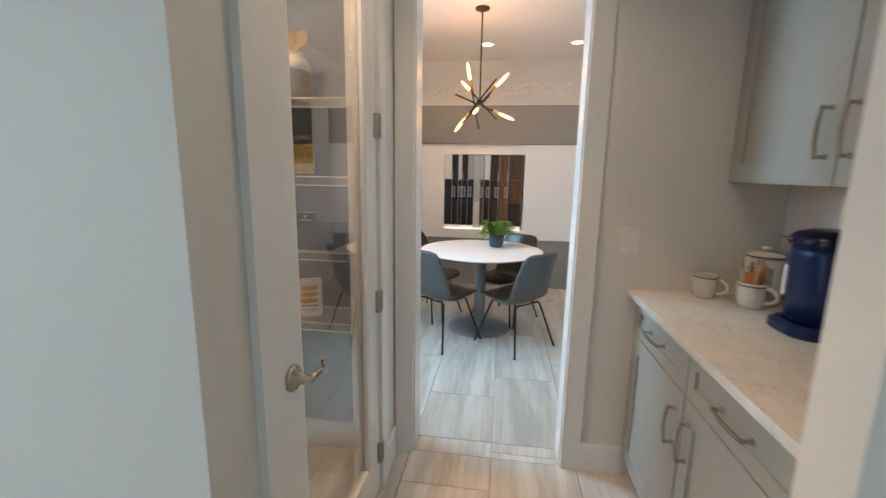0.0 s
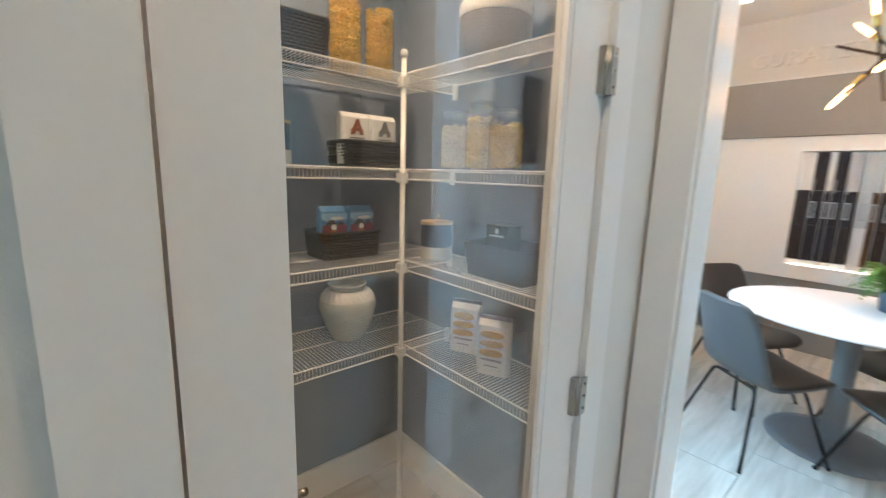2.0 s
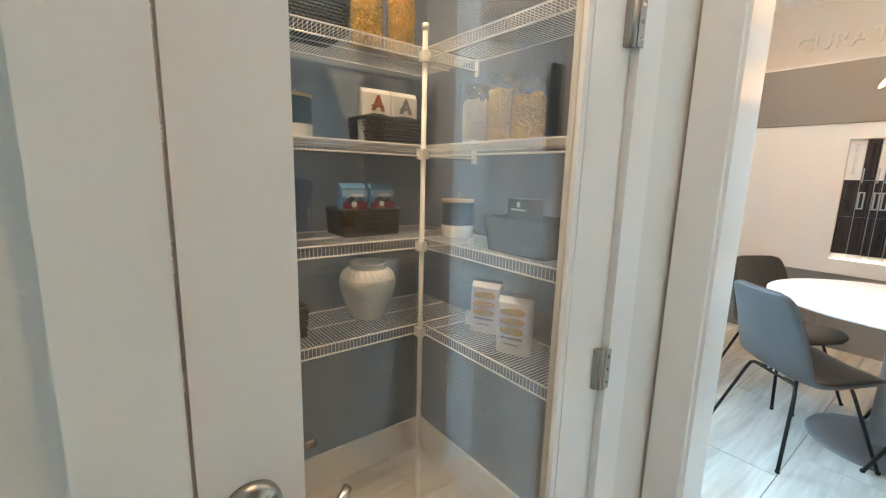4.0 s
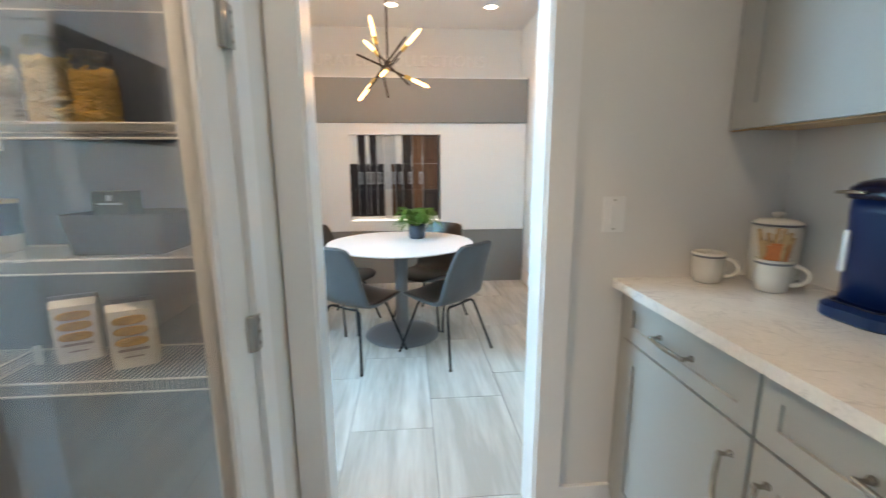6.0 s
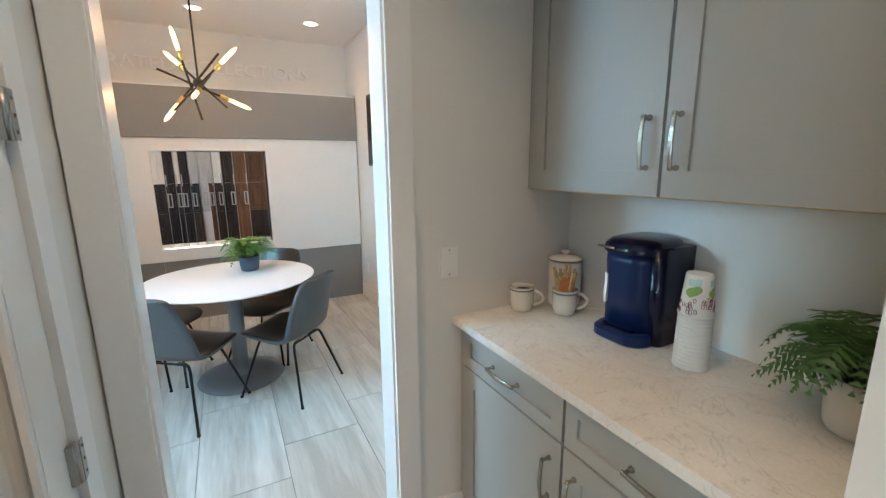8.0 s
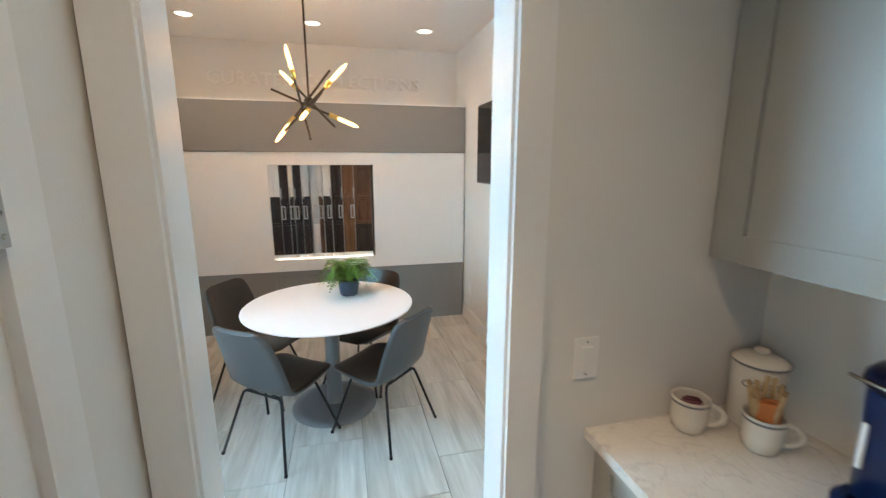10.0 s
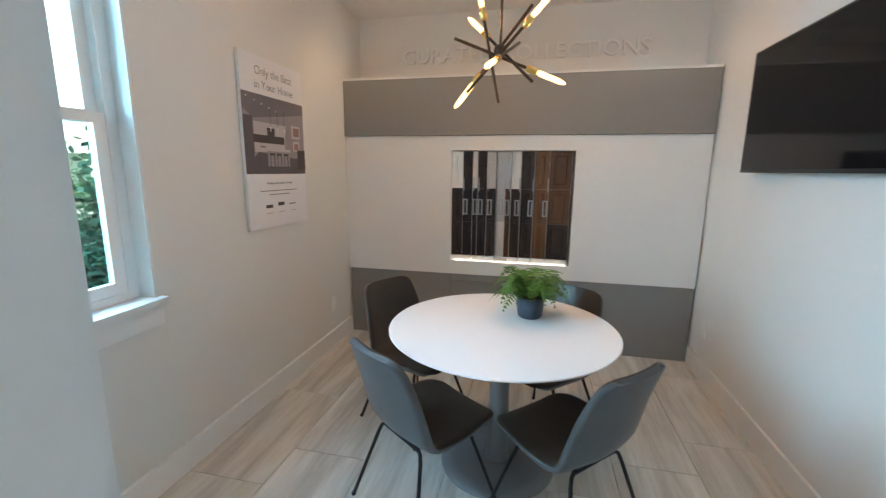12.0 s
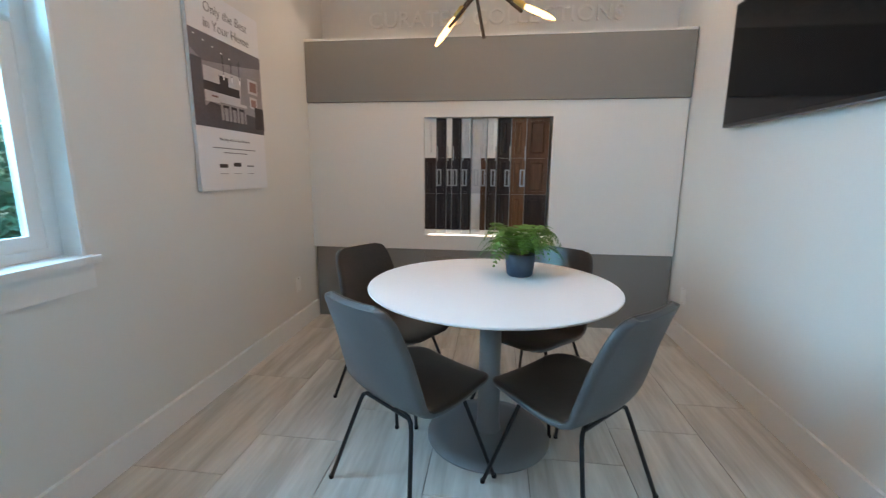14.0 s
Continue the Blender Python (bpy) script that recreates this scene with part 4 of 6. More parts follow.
def make_chair(m):
    c = thing("dining_chair", m, "grey leather shell chair with thin black metal legs", "chair", "chairs round the table")
    part("shell", seat_skin(-0.021, 0.0), M_LEATHER, c, "smooth grey leather outer shell", smooth=True)
    part("seat_pad", seat_skin(0.009, 0.0006), M_LEATHER2, c, "dark brown leather inner face", smooth=True)
    for sx in (-1, 1):
        for sy in (-1, 1):
            top = 0.380
            pts = [(sx * 0.06, sy * 0.115 + 0.0, top), (sx * 0.118, sy * 0.125, top), (sx * 0.140, sy * 0.134, top - 0.010), (sx * 0.152, sy * 0.142, top - 0.04), (sx * 0.236, sy * 0.234, 0.008)]
            leg = part("leg", tube(pts, 0.0085, 8), M_BLACK, c, smooth=True)
            part("foot", lathe([(0, 0), (0.010, 0), (0.011, 0.010), (0.009, 0.014), (0, 0.014)], 10, None, Matrix.Translation((sx * 0.2372, sy * 0.2352, 0))), M_BLACK, leg)
    part("frame_ring", tube([(-0.128, -0.13, 0.3795), (0.128, -0.13, 0.3795)], 0.007, 8, tube([(-0.128, 0.13, 0.3795), (0.128, 0.13, 0.3795)], 0.007, 8)), M_BLACK, c)
    return c


def facing(x, y, dx, dy):
    return pose(x, y, FZ, 0, 0, math.degrees(math.atan2(-dx, dy)))


chair = make_chair(facing(-0.233, 3.696, 0.60, 0.80))
copy_thing(chair, facing(0.386, 3.708, -0.71, 0.705))
copy_thing(chair, facing(-0.460, 4.339, 0.865, -0.50))
copy_thing(chair, facing(0.304, 4.372, -0.59, -0.807))


# ---------- ferns ----------
def fern(bm, fronds, length, rise, seed, leaflets=15, up=0.0):
    rnd = random.Random(seed)
    for f in range(fronds):
        a = 2 * math.pi * (f * 0.618 + rnd.uniform(-0.06, 0.06))
        ln = length * rnd.uniform(0.6, 1.1)
        lift = rise * rnd.uniform(0.35, 1.15)
        out = Vector((math.cos(a), math.sin(a), 0))
        side = Vector((-math.sin(a), math.cos(a), 0))
        sway = rnd.uniform(-0.18, 0.18)
        spine = []
        for k in range(leaflets + 1):
            t = k / leaflets
            spine.append(out * (0.012 + ln * (t - 0.18 * t * t)) + side * (sway * ln * t * t) + Vector((0, 0, lift * math.sin(t * 2.35) * 1.05 - 0.30 * ln * t * t + up)))
        tube(spine, 0.0012, 4, bm, False, 0.0004)
        for k in range(2, leaflets + 1):
            t = k / leaflets
            p = spine[k]
            d = (spine[k] - spine[k - 1]).normalized()
            lw = 0.26 * ln * math.sin(min(1.0, 1.08 * (1 - t) + 0.06) * math.pi * 0.62) * rnd.uniform(0.85, 1.1)
            for s in (-1, 1):
                e = (side * s + d * 0.45 + Vector((0, 0, rnd.uniform(-0.25, 0.05)))).normalized()
                w = d * (ln / leaflets * 0.46)
                vs = []
                steps = 4
                for q in range(steps):
                    r = q / steps
                    for z in (-1, 1):
                        jag = 1 + 0.35 * (q % 2)
                        vs.append(bm.verts.new(p + e * lw * r + w * (0.75 * z * (1 - r * 0.8) * jag) + Vector((0, 0, -0.12 * lw * r * r))))
                tip = bm.verts.new(p + e * lw + Vector((0, 0, -0.15 * lw)))
                for q in range(steps - 1):
                    bm.faces.new((vs[2 * q], vs[2 * q + 1], vs[2 * q + 3], vs[2 * q + 2]))
                bm.faces.new((vs[-2], vs[-1], tip))
    return bm


plant = thing("potted_fern", pose(0.198, 4.215, FZ + TH) @ Matrix.Scale(1.07, 4), "green fern in a dark blue-grey pot on the table", "plant")
part("pot", lathe([(0, 0), (0.050, 0), (0.058, 0.008), (0.064, 0.05), (0.066, 0.100), (0.061, 0.102), (0.059, 0.085), (0, 0.085)], 36), M_POT, plant, "dark slate-blue ceramic pot", smooth=True)
part("soil", lathe([(0, 0.092), (0.058, 0.088), (0.058, 0.080), (0, 0.080)], 20), M_SOIL, plant)
part("foliage", fern(bmesh.new(), 60, 0.215, 0.135, 4, up=0.095), M_FERN, plant, "feathery green fern fronds")

# ---------- butler's pantry cabinets ----------
CTZ, CX0 = 0.902, 0.822
FX = 0.850                                   # front of the base doors
U0, U1, U2 = 2.150, 1.602, 1.030             # unit ends along the wall
top = thing("countertop", pose(0, 0, 0), "white veined quartz countertop on grey cabinets", "countertop")
part("slab", boxes((CX0 + 0.0200, XA, 1.022, YD0 - 0.001, CTZ - 0.03, CTZ)), M_QUARTZ, top)
part("front_edge", boxes((CX0, CX0 + 0.0200, 1.022, YD0 - 0.001, CTZ - 0.03, CTZ)), M_QUARTZ, top, "eased quartz front edge", bevel=0.003)


def shaker_front(name, parent, y0, y1, z0, z1, x, rim=0.068, t=0.02):
    ya, yb = min(y0, y1), max(y0, y1)
    d = part(name, boxes((x + 0.009, x + t - 0.002, ya + rim, yb - rim, z0 + rim, z1 - rim)), M_CAB, parent)
    for kind, b in (("stile", (ya, ya + rim, z0, z1)), ("stile", (yb - rim, yb, z0, z1)), ("rail", (ya + rim, yb - rim, z0, z0 + rim)), ("rail", (ya + rim, yb - rim, z1 - rim, z1))):
        part(kind, boxes((x, x + t) + b), M_CAB, d)
    return d


def bar_pull(parent, a, b):
    """A square-ended nickel bar pull between two posts on a front facing -x."""
    a, b = Vector(a), Vector(b)
    d = (b - a).normalized()
    o = Vector((-0.032, 0, 0))
    mid = (a + b) / 2 + o + Vector((-0.004, 0, 0))
    k = Vector((0, 0, 1)) if abs(d.y) > 0.5 else Vector((0, 1, 0))
    bm = bmesh.new()
    rings = []
    for t, w, x in ((-0.007, 0.0046, -0.027), (0.006, 0.0055, -0.030), (0.25 * (b - a).length, 0.0064, -0.034), (0.5 * (b - a).length, 0.0068, -0.036), (0.75 * (b - a).length, 0.0064, -0.034), ((b - a).length - 0.006, 0.0055, -0.030), ((b - a).length + 0.007, 0.0046, -0.027)):
        c0 = a + d * t + Vector((x, 0, 0))
        rings.append([bm.verts.new(c0 + k * (w * p) + Vector((0.0036 * q, 0, 0))) for p, q in ((-1, -0.5), (-0.6, -1), (0.6, -1), (1, -0.5), (1, 1), (-1, 1))])
    for r0, r1 in zip(rings, rings[1:]):
        for q in range(6):
            bm.faces.new((r0[q], r0[(q + 1) % 6], r1[(q + 1) % 6], r1[q]))
    bm.faces.new(rings[0])
    bm.faces.new(rings[-1][::-1])
    h = part("handle", bm, M_STEEL, parent, "brushed nickel bar pull", bevel=0.0008)
    for p in (a, b):
        part("post", lathe([(0, 0), (0.0085, 0), (0.0085, 0.003), (0.0052, 0.007), (0.0046, 0.025), (0.0058, 0.028), (0.0052, 0.033), (0, 0.034)], 12, None, Matrix.Translation(p) @ pose(0, 0, 0, 0, -90, 0)), M_STEEL, h, smooth=True)


for ya, yb, edge in ((U0, U1, -1), (U1, U2, 1)):
    c = thing("base_cabinet", pose(0, 0, 0), "grey painted shaker base cabinet with one drawer and door", "cabinet", "base cabinets under the countertop")
    part("body", boxes((FX + 0.034, XA, yb, ya, 0.095, CTZ - 0.0305)), M_CAB, c)
    part("toe_kick", boxes((FX + 0.09, FX + 0.10, yb, ya, FZ, 0.095)), M_CAB, c)
    d = shaker_front("drawer_front", c, ya - 0.005, yb + 0.005, 0.714, 0.864, FX, 0.045)
    yc = (ya + yb) / 2
    bar_pull(d, (FX, yc + 0.068, 0.790), (FX, yc - 0.068, 0.790))
    d = shaker_front("door", c, ya - 0.005, yb + 0.005, 0.100, 0.706, FX)
    yh = yb + 0.05 if edge < 0 else ya - 0.05
    bar_pull(d, (FX, yh, 0.510), (FX, yh, 0.637))
filler = thing("filler_strip", pose(0, 0, 0), "grey painted filler strip beside the base cabinet", "trim")
part("strip", boxes((FX + 0.012, FX + 0.024, U0 + 0.001, YD0 - 0.001, 0.095, CTZ - 0.031)), M_CAB, filler)

UX, UZ0, UZ1 = 1.160, 1.385, 2.44
for ya, yb, edge in ((YD0 - 0.004, U1, -1), (U1, U2, 1)):
    c = thing("wall_cabinet", pose(0, 0, 0), "grey painted shaker wall cabinet above the countertop", "cabinet", "wall cabinets above the countertop")
    part("body", boxes((UX + 0.034, XA, yb, ya, UZ0 + 0.018, UZ1)), M_CAB, c)
    part("underside", boxes((UX + 0.030, XA - 0.004, yb + 0.006, ya - 0.006, UZ0 + 0.001, UZ0 + 0.018)), M_CABIN, c, "bare wood underside")
    part("light_rail", boxes((UX + 0.022, UX + 0.0295, yb, ya, UZ0 - 0.005, UZ0 + 0.018)), M_CABIN, c)
    d = shaker_front("door", c, ya - (0.030 if edge < 0 else 0.005), yb + 0.005, UZ0, UZ1 - 0.004, UX, 0.072)
    if edge < 0:
        part("filler", boxes((UX + 0.012, UX + 0.022, ya - 0.028, ya, UZ0, UZ1)), M_CAB, c)
    yh = yb + 0.046 if edge < 0 else ya - 0.046
    bar_pull(d, (UX, yh, 1.465), (UX, yh, 1.603))

# ---------- things on the countertop ----------


def mug(m, filled):
    g = thing("mug", m, "cream ceramic mug holding " + filled, "mug", "mugs on the countertop")
    part("cup", lathe([(0, 0), (0.030, 0), (0.036, 0.006), (0.042, 0.03), (0.043, 0.080), (0.044, 0.088), (0.041, 0.089), (0.039, 0.080), (0.038, 0.02), (0, 0.014)], 32), M_CERAMIC, g, smooth=True)
    part("rim_band", lathe([(0.0432, 0.076), (0.0440, 0.077), (0.0440, 0.081), (0.0434, 0.082)], 32), M_GREYSTEEL, g, "thin grey glazed band", smooth=True)
    part("handle", tube([(0.041 + 0.034 * math.sin(a), 0, 0.047 + 0.026 * math.cos(a)) for a in [math.pi * k / 12 for k in range(13)]], 0.0058, 10), M_CERAMIC, g, smooth=True)
    return g


def sticks(parent, n, r, h0, h1, seed):
    rnd = random.Random(seed)
    for k in range(n):
        a = rnd.uniform(0, 6.28)
        b = a + rnd.uniform(-0.5, 0.5)
        part("stirrer", tube([(0.4 * r * math.cos(a), 0.4 * r * math.sin(a), h0), (1.25 * r * math.cos(b), 1.25 * r * math.sin(b), rnd.uniform(h1 * 0.8, h1))], 0.0055, 5), M_WOOD, parent, "pale wooden stirrer")


mg = mug(pose(1.105, 2.122, CTZ, 0, 0, -38) @ Matrix.Scale(1.12, 4), "sweetener packets")
part("packets", boxes((-0.026, 0.02, -0.02, -0.012, 0.03, 0.082), (-0.018, 0.026, 0.0, 0.007, 0.03, 0.080), (-0.01, 0.022, 0.015, 0.021, 0.03, 0.078)), M_COFRED, mg, "red paper packets")
mg = mug(pose(1.222, 2.005, CTZ, 0, 0, -38) @ Matrix.Scale(1.12, 4), "wooden stirrers and orange packets")
sticks(mg, 10, 0.032, 0.02, 0.170, 3)
part("packets", boxes((-0.024, 0.012, -0.026, -0.02, 0.03, 0.126), (-0.012, 0.028, -0.012, -0.005, 0.03, 0.130), (-0.005, 0.022, 0.006, 0.012, 0.03, 0.122)), M_ORANGE, mg, "orange paper packets")

cn = thing("coffee_canister", pose(1.315, 2.108, CTZ) @ Matrix.Scale(1.08, 4), "cream ceramic coffee canister with a knobbed lid", "canister")
part("body", lathe([(0, 0), (0.058, 0), (0.062, 0.006), (0.062, 0.165), (0.058, 0.170), (0, 0.170)], 40), M_CERAMIC, cn, smooth=True)
ld = part("lid", lathe([(0.0, 0.171), (0.064, 0.171), (0.065, 0.178), (0.045, 0.188), (0, 0.192)], 40), M_CERAMIC, cn, smooth=True)
part("knob", lathe([(0.008, 0.189), (0.012, 0.198), (0.018, 0.202), (0.016, 0.209), (0, 0.211)], 20), M_CERAMIC, ld, smooth=True)
part("lid_band", lathe([(0.0655, 0.172), (0.0662, 0.174), (0.0662, 0.176), (0.0655, 0.178)], 40), M_GREYSTEEL, cn)
cw = text_mesh("COFFEE", 0.026, 0.0004, "CENTER")
for v in cw.vertices:
    a = -2.30 + v.co.x / 0.0627
    r = 0.0627 + v.co.z
    v.co = (r * math.cos(a), r * math.sin(a), 0.118 + v.co.y)
cw.materials.append(M_INK)
cwo = new("lettering", cw)
cwo.parent = cn


def rounded(w, d, r, n=6):
    out = []
    for cx, cy, a0 in ((w / 2 - r, d / 2 - r, 0), (-w / 2 + r, d / 2 - r, 90), (-w / 2 + r, -d / 2 + r, 180), (w / 2 - r, -d / 2 + r, 270)):
        for k in range(n + 1):
            a = radians(a0 + 90 * k / n)
            out.append((cx + r * math.cos(a), cy + r * math.sin(a)))
    return out


def loft(sections, bm=None, cap=True):
    """Skin between outlines of equal length: list of (outline, z, dx, dy)."""
    bm = bm or bmesh.new()
    rings = [[bm.verts.new((x + dx, y + dy, z)) for x, y in o] for o, z, dx, dy in sections]
    n = len(rings[0])
    for a, b in zip(rings, rings[1:]):
        for k in range(n):
            j = (k + 1) % n
            bm.faces.new((a[k], a[j], b[j], b[k]))
    if cap:
        bm.faces.new(rings[0][::-1])
        bm.faces.new(rings[-1])
    return bm


br = thing("coffee_brewer", pose(1.288, 1.735, CTZ), "glossy navy blue single-serve coffee brewer", "coffee maker")
R = rounded
part("base", loft([(R(0.235, 0.190, 0.06), 0.0, 0, 0), (R(0.242, 0.196, 0.06), 0.006, -0.004, 0), (R(0.242, 0.196, 0.06), 0.030, -0.004, 0), (R(0.225, 0.180, 0.055), 0.040, 0.004, 0)]), M_NAVY, br)
part("drip_tray", loft([(R(0.05, 0.12, 0.02), 0.0405, -0.085, 0), (R(0.05, 0.12, 0.02), 0.045, -0.085, 0)]), M_NAVYD, br, "dark slotted drip tray")
part("tower", loft([(R(0.205, 0.186, 0.075, 10), 0.038, 0.012, 0), (R(0.205, 0.188, 0.075, 10), 0.17, 0.012, 0), (R(0.212, 0.192, 0.075, 10), 0.262, 0.010, 0), (R(0.210, 0.190, 0.075, 10), 0.292, 0.010, 0)]), M_NAVY, br, smooth=True)
part("reservoir", loft([(R(0.165, 0.060, 0.028, 8), 0.004, 0.034, -0.088), (R(0.175, 0.064, 0.030, 8), 0.150, 0.032, -0.089), (R(0.185, 0.066, 0.031, 8), 0.318, 0.028, -0.089)]), M_NAVYD, br, "blue-black side water tank", smooth=True)
part("lid", loft([(R(0.224, 0.200, 0.08, 10), 0.2925, 0.006, 0), (R(0.230, 0.204, 0.08, 10), 0.300, 0.006, 0), (R(0.226, 0.200, 0.078, 10), 0.318, 0.010, 0), (R(0.205, 0.178, 0.07, 10), 0.332, 0.018, 0), (R(0.165, 0.130, 0.055, 10), 0.341, 0.026, 0), (R(0.09, 0.07, 0.03, 10), 0.344, 0.030, 0)]), M_NAVYD, br, "blue-black domed lid", smooth=True)
hd = [(-0.110 + 0.030 * (1 - math.cos(a)), 0.104 * math.sin(a), 0.303 + 0.006 * math.cos(a)) for a in [radians(8 + 62 * k / 16) for k in range(17)]]
part("lid_handle", tube(hd, 0.0042, 8), M_STEEL, br, "chrome band under the lid", smooth=True)
part("water_window", boxes((-0.0915, -0.0830, 0.052, 0.062, 0.115, 0.215)), M_PLASTW, br, "pale vertical level strip", bevel=0.002)
for k in range(4):
    part("button", lathe([(0, 0), (0.005, 0), (0.005, 0.002), (0, 0.003)], 10, None, Matrix.Translation((-0.01 + 0.022 * k, -0.104, 0.3135))), M_SILV, br)

cups = thing("paper_cup_stack", pose(1.235, 1.505, CTZ) @ Matrix.Scale(0.97, 4), "tall upside-down stack of white printed paper cups", "cup stack")
for k in range(14):
    z = 0.0115 * k
    part("cup", lathe([(0.0470 - 0.0002 * k, z), (0.0490 - 0.0002 * k, z + 0.001), (0.0490 - 0.0002 * k, z + 0.005), (0.0468 - 0.0002 * k, z + 0.0068), (0.0460 - 0.0002 * k, z + 0.0114)], 28), M_BAGW, cups, smooth=True)
zt = 0.0115 * 14
part("top_cup", lathe([(0.0470, zt), (0.0486, zt + 0.002), (0.0486, zt + 0.006), (0.0455, zt + 0.008), (0.0345, zt + 0.122), (0.0325, zt + 0.123), (0.031, zt + 0.117), (0, zt + 0.117)], 36), M_BAGW, cups, "white cup with brown scroll and green print", smooth=True)
rnd = random.Random(8)


def on_cup(u, z):
    r = 0.0456 - (0.0110 / 0.114) * (z - 0.008) + 0.0005
    return (r * math.cos(u), r * math.sin(u), zt + z)


scroll = bmesh.new()
for k in range(64):
    u0, z0, s = rnd.uniform(0, 6.28), rnd.uniform(0.012, 0.056), rnd.choice((-1, 1))
    tube([on_cup(u0 + s * 0.16 * math.sin(q * 0.8) * (1 - q / 9), z0 + 0.006 * math.cos(q * 0.8)) for q in range(8)], 0.0009, 4, scroll)
part("scroll_print", scroll, M_COFRED, cups, "brown printed scrolls")
for k in range(4):
    u0 = -2.9 + 1.57 * k
    part("leaf_print", sheet(lambda u, v, u0=u0: on_cup(u0 + 1.15 * (u - 0.5) * math.sin(math.pi * (0.12 + 0.7 * v)), 0.056 + 0.028 * v + 0.010 * u), 6, 4, 0.0004), M_GREENP, cups)
for k in range(4):
    part("band_print", sheet(lambda u, v, k=k: on_cup(-3.35 + 1.57 * k + 0.95 * u, 0.089 + 0.020 * v + 0.004 * u), 10, 2, 0.0004), M_TEALP, cups, "pale teal printed panel")

pf = thing("potted_fern", pose(1.250, 1.140, CTZ), "dark green fern in a white pot on the countertop", "plant")
part("pot", lathe([(0, 0), (0.055, 0), (0.062, 0.01), (0.072, 0.125), (0.068, 0.127), (0.064, 0.11), (0, 0.11)], 36), M_POTW, pf, "white ceramic pot", smooth=True)
part("soil", lathe([(0, 0.117), (0.064, 0.113), (0.064, 0.105), (0, 0.105)], 20), M_SOIL, pf)
part("foliage", fern(bmesh.new(), 58, 0.225, 0.125, 9, up=0.115), M_FERND, pf, "dark green fern fronds")

# ---------- pantry: wire shelves ----------
PX, PYF = -0.984, 1.912
LEVELS = (1.685, 1.375, 1.060, 0.745)
NX1 = XH - 0.125
for z in LEVELS:
    s = thing("wire_shelf", pose(0, 0, 0), "white coated wire shelf along the pantry back wall", "shelf", "wire shelves on the back wall")
    for x, zz in ((PX, z), (PX, z - 0.034), (PW + 0.012, z - 0.003), ((PX + PW) / 2, z - 0.004)):
        part("rail", tube([(x, PS + 0.01, zz), (x, PN - 0.004, zz)], 0.0027 if x == PX else 0.0022, 6), M_WIRE, s)
    bm = bmesh.new()
    y = PS + 0.018
    while y < PN - 0.008:
        tube([(PW + 0.008, y, z + 0.001), (PX - 0.004, y, z + 0.001), (PX + 0.002, y, z - 0.003), (PX + 0.002, y, z - 0.034)], 0.00105, 4, bm, False)
        y += 0.0125
    tagged(part("wires", bm, M_WIRE, s), "close-set white wires", kind="stuff")
    part("end_bracket", boxes((PX - 0.010, PX + 0.008, PN - 0.012, PN - 0.001, z - 0.052, z + 0.006)), M_PLASTW, s, bevel=0.002)
    s = thing("wire_shelf", pose(0, 0, 0), "white coated wire shelf along the pantry side wall", "shelf", "wire shelves on the side wall")
    for yy, zz in ((PYF, z), (PYF, z - 0.034), (PN - 0.012, z - 0.003)):
        part("rail", tube([(PX + 0.014, yy, zz), (NX1, yy, zz)], 0.0027 if yy == PYF else 0.0022, 6), M_WIRE, s)
    bm = bmesh.new()
    x = PX + 0.022
    while x < NX1:
        tube([(x, PN - 0.008, z + 0.001), (x, PYF + 0.004, z + 0.001), (x, PYF - 0.002, z - 0.003), (x, PYF - 0.002, z - 0.034)], 0.00105, 4, bm, False)
        x += 0.0125
    tagged(part("wires", bm, M_WIRE, s), "close-set white wires", kind="stuff")
post = thing("shelf_post", pose(PX, PYF, FZ), "white round shelf support post on the pantry floor", "post")
part("pole", tube([(0.008, -0.006, 0.004), (0.008, -0.006, 1.762)], 0.0088, 16), M_WIRE, post, smooth=True)
part("cap", lathe([(0, 1.762), (0.0118, 1.762), (0.0118, 1.780), (0.009, 1.785), (0, 1.785)], 16, None, Matrix.Translation((0.008, -0.006, 0))), M_PLASTW, post, smooth=True)
part("foot", lathe([(0, 0), (0.018, 0), (0.016, 0.008), (0, 0.009)], 16, None, Matrix.Translation((0.008, -0.006, 0))), M_PLASTW, post)
for z in LEVELS:
    part("clip", boxes((-0.010, 0.024, -0.021, 0.006, z - FZ - 0.045, z - FZ - 0.012)), M_PLASTW, post, bevel=0.003)


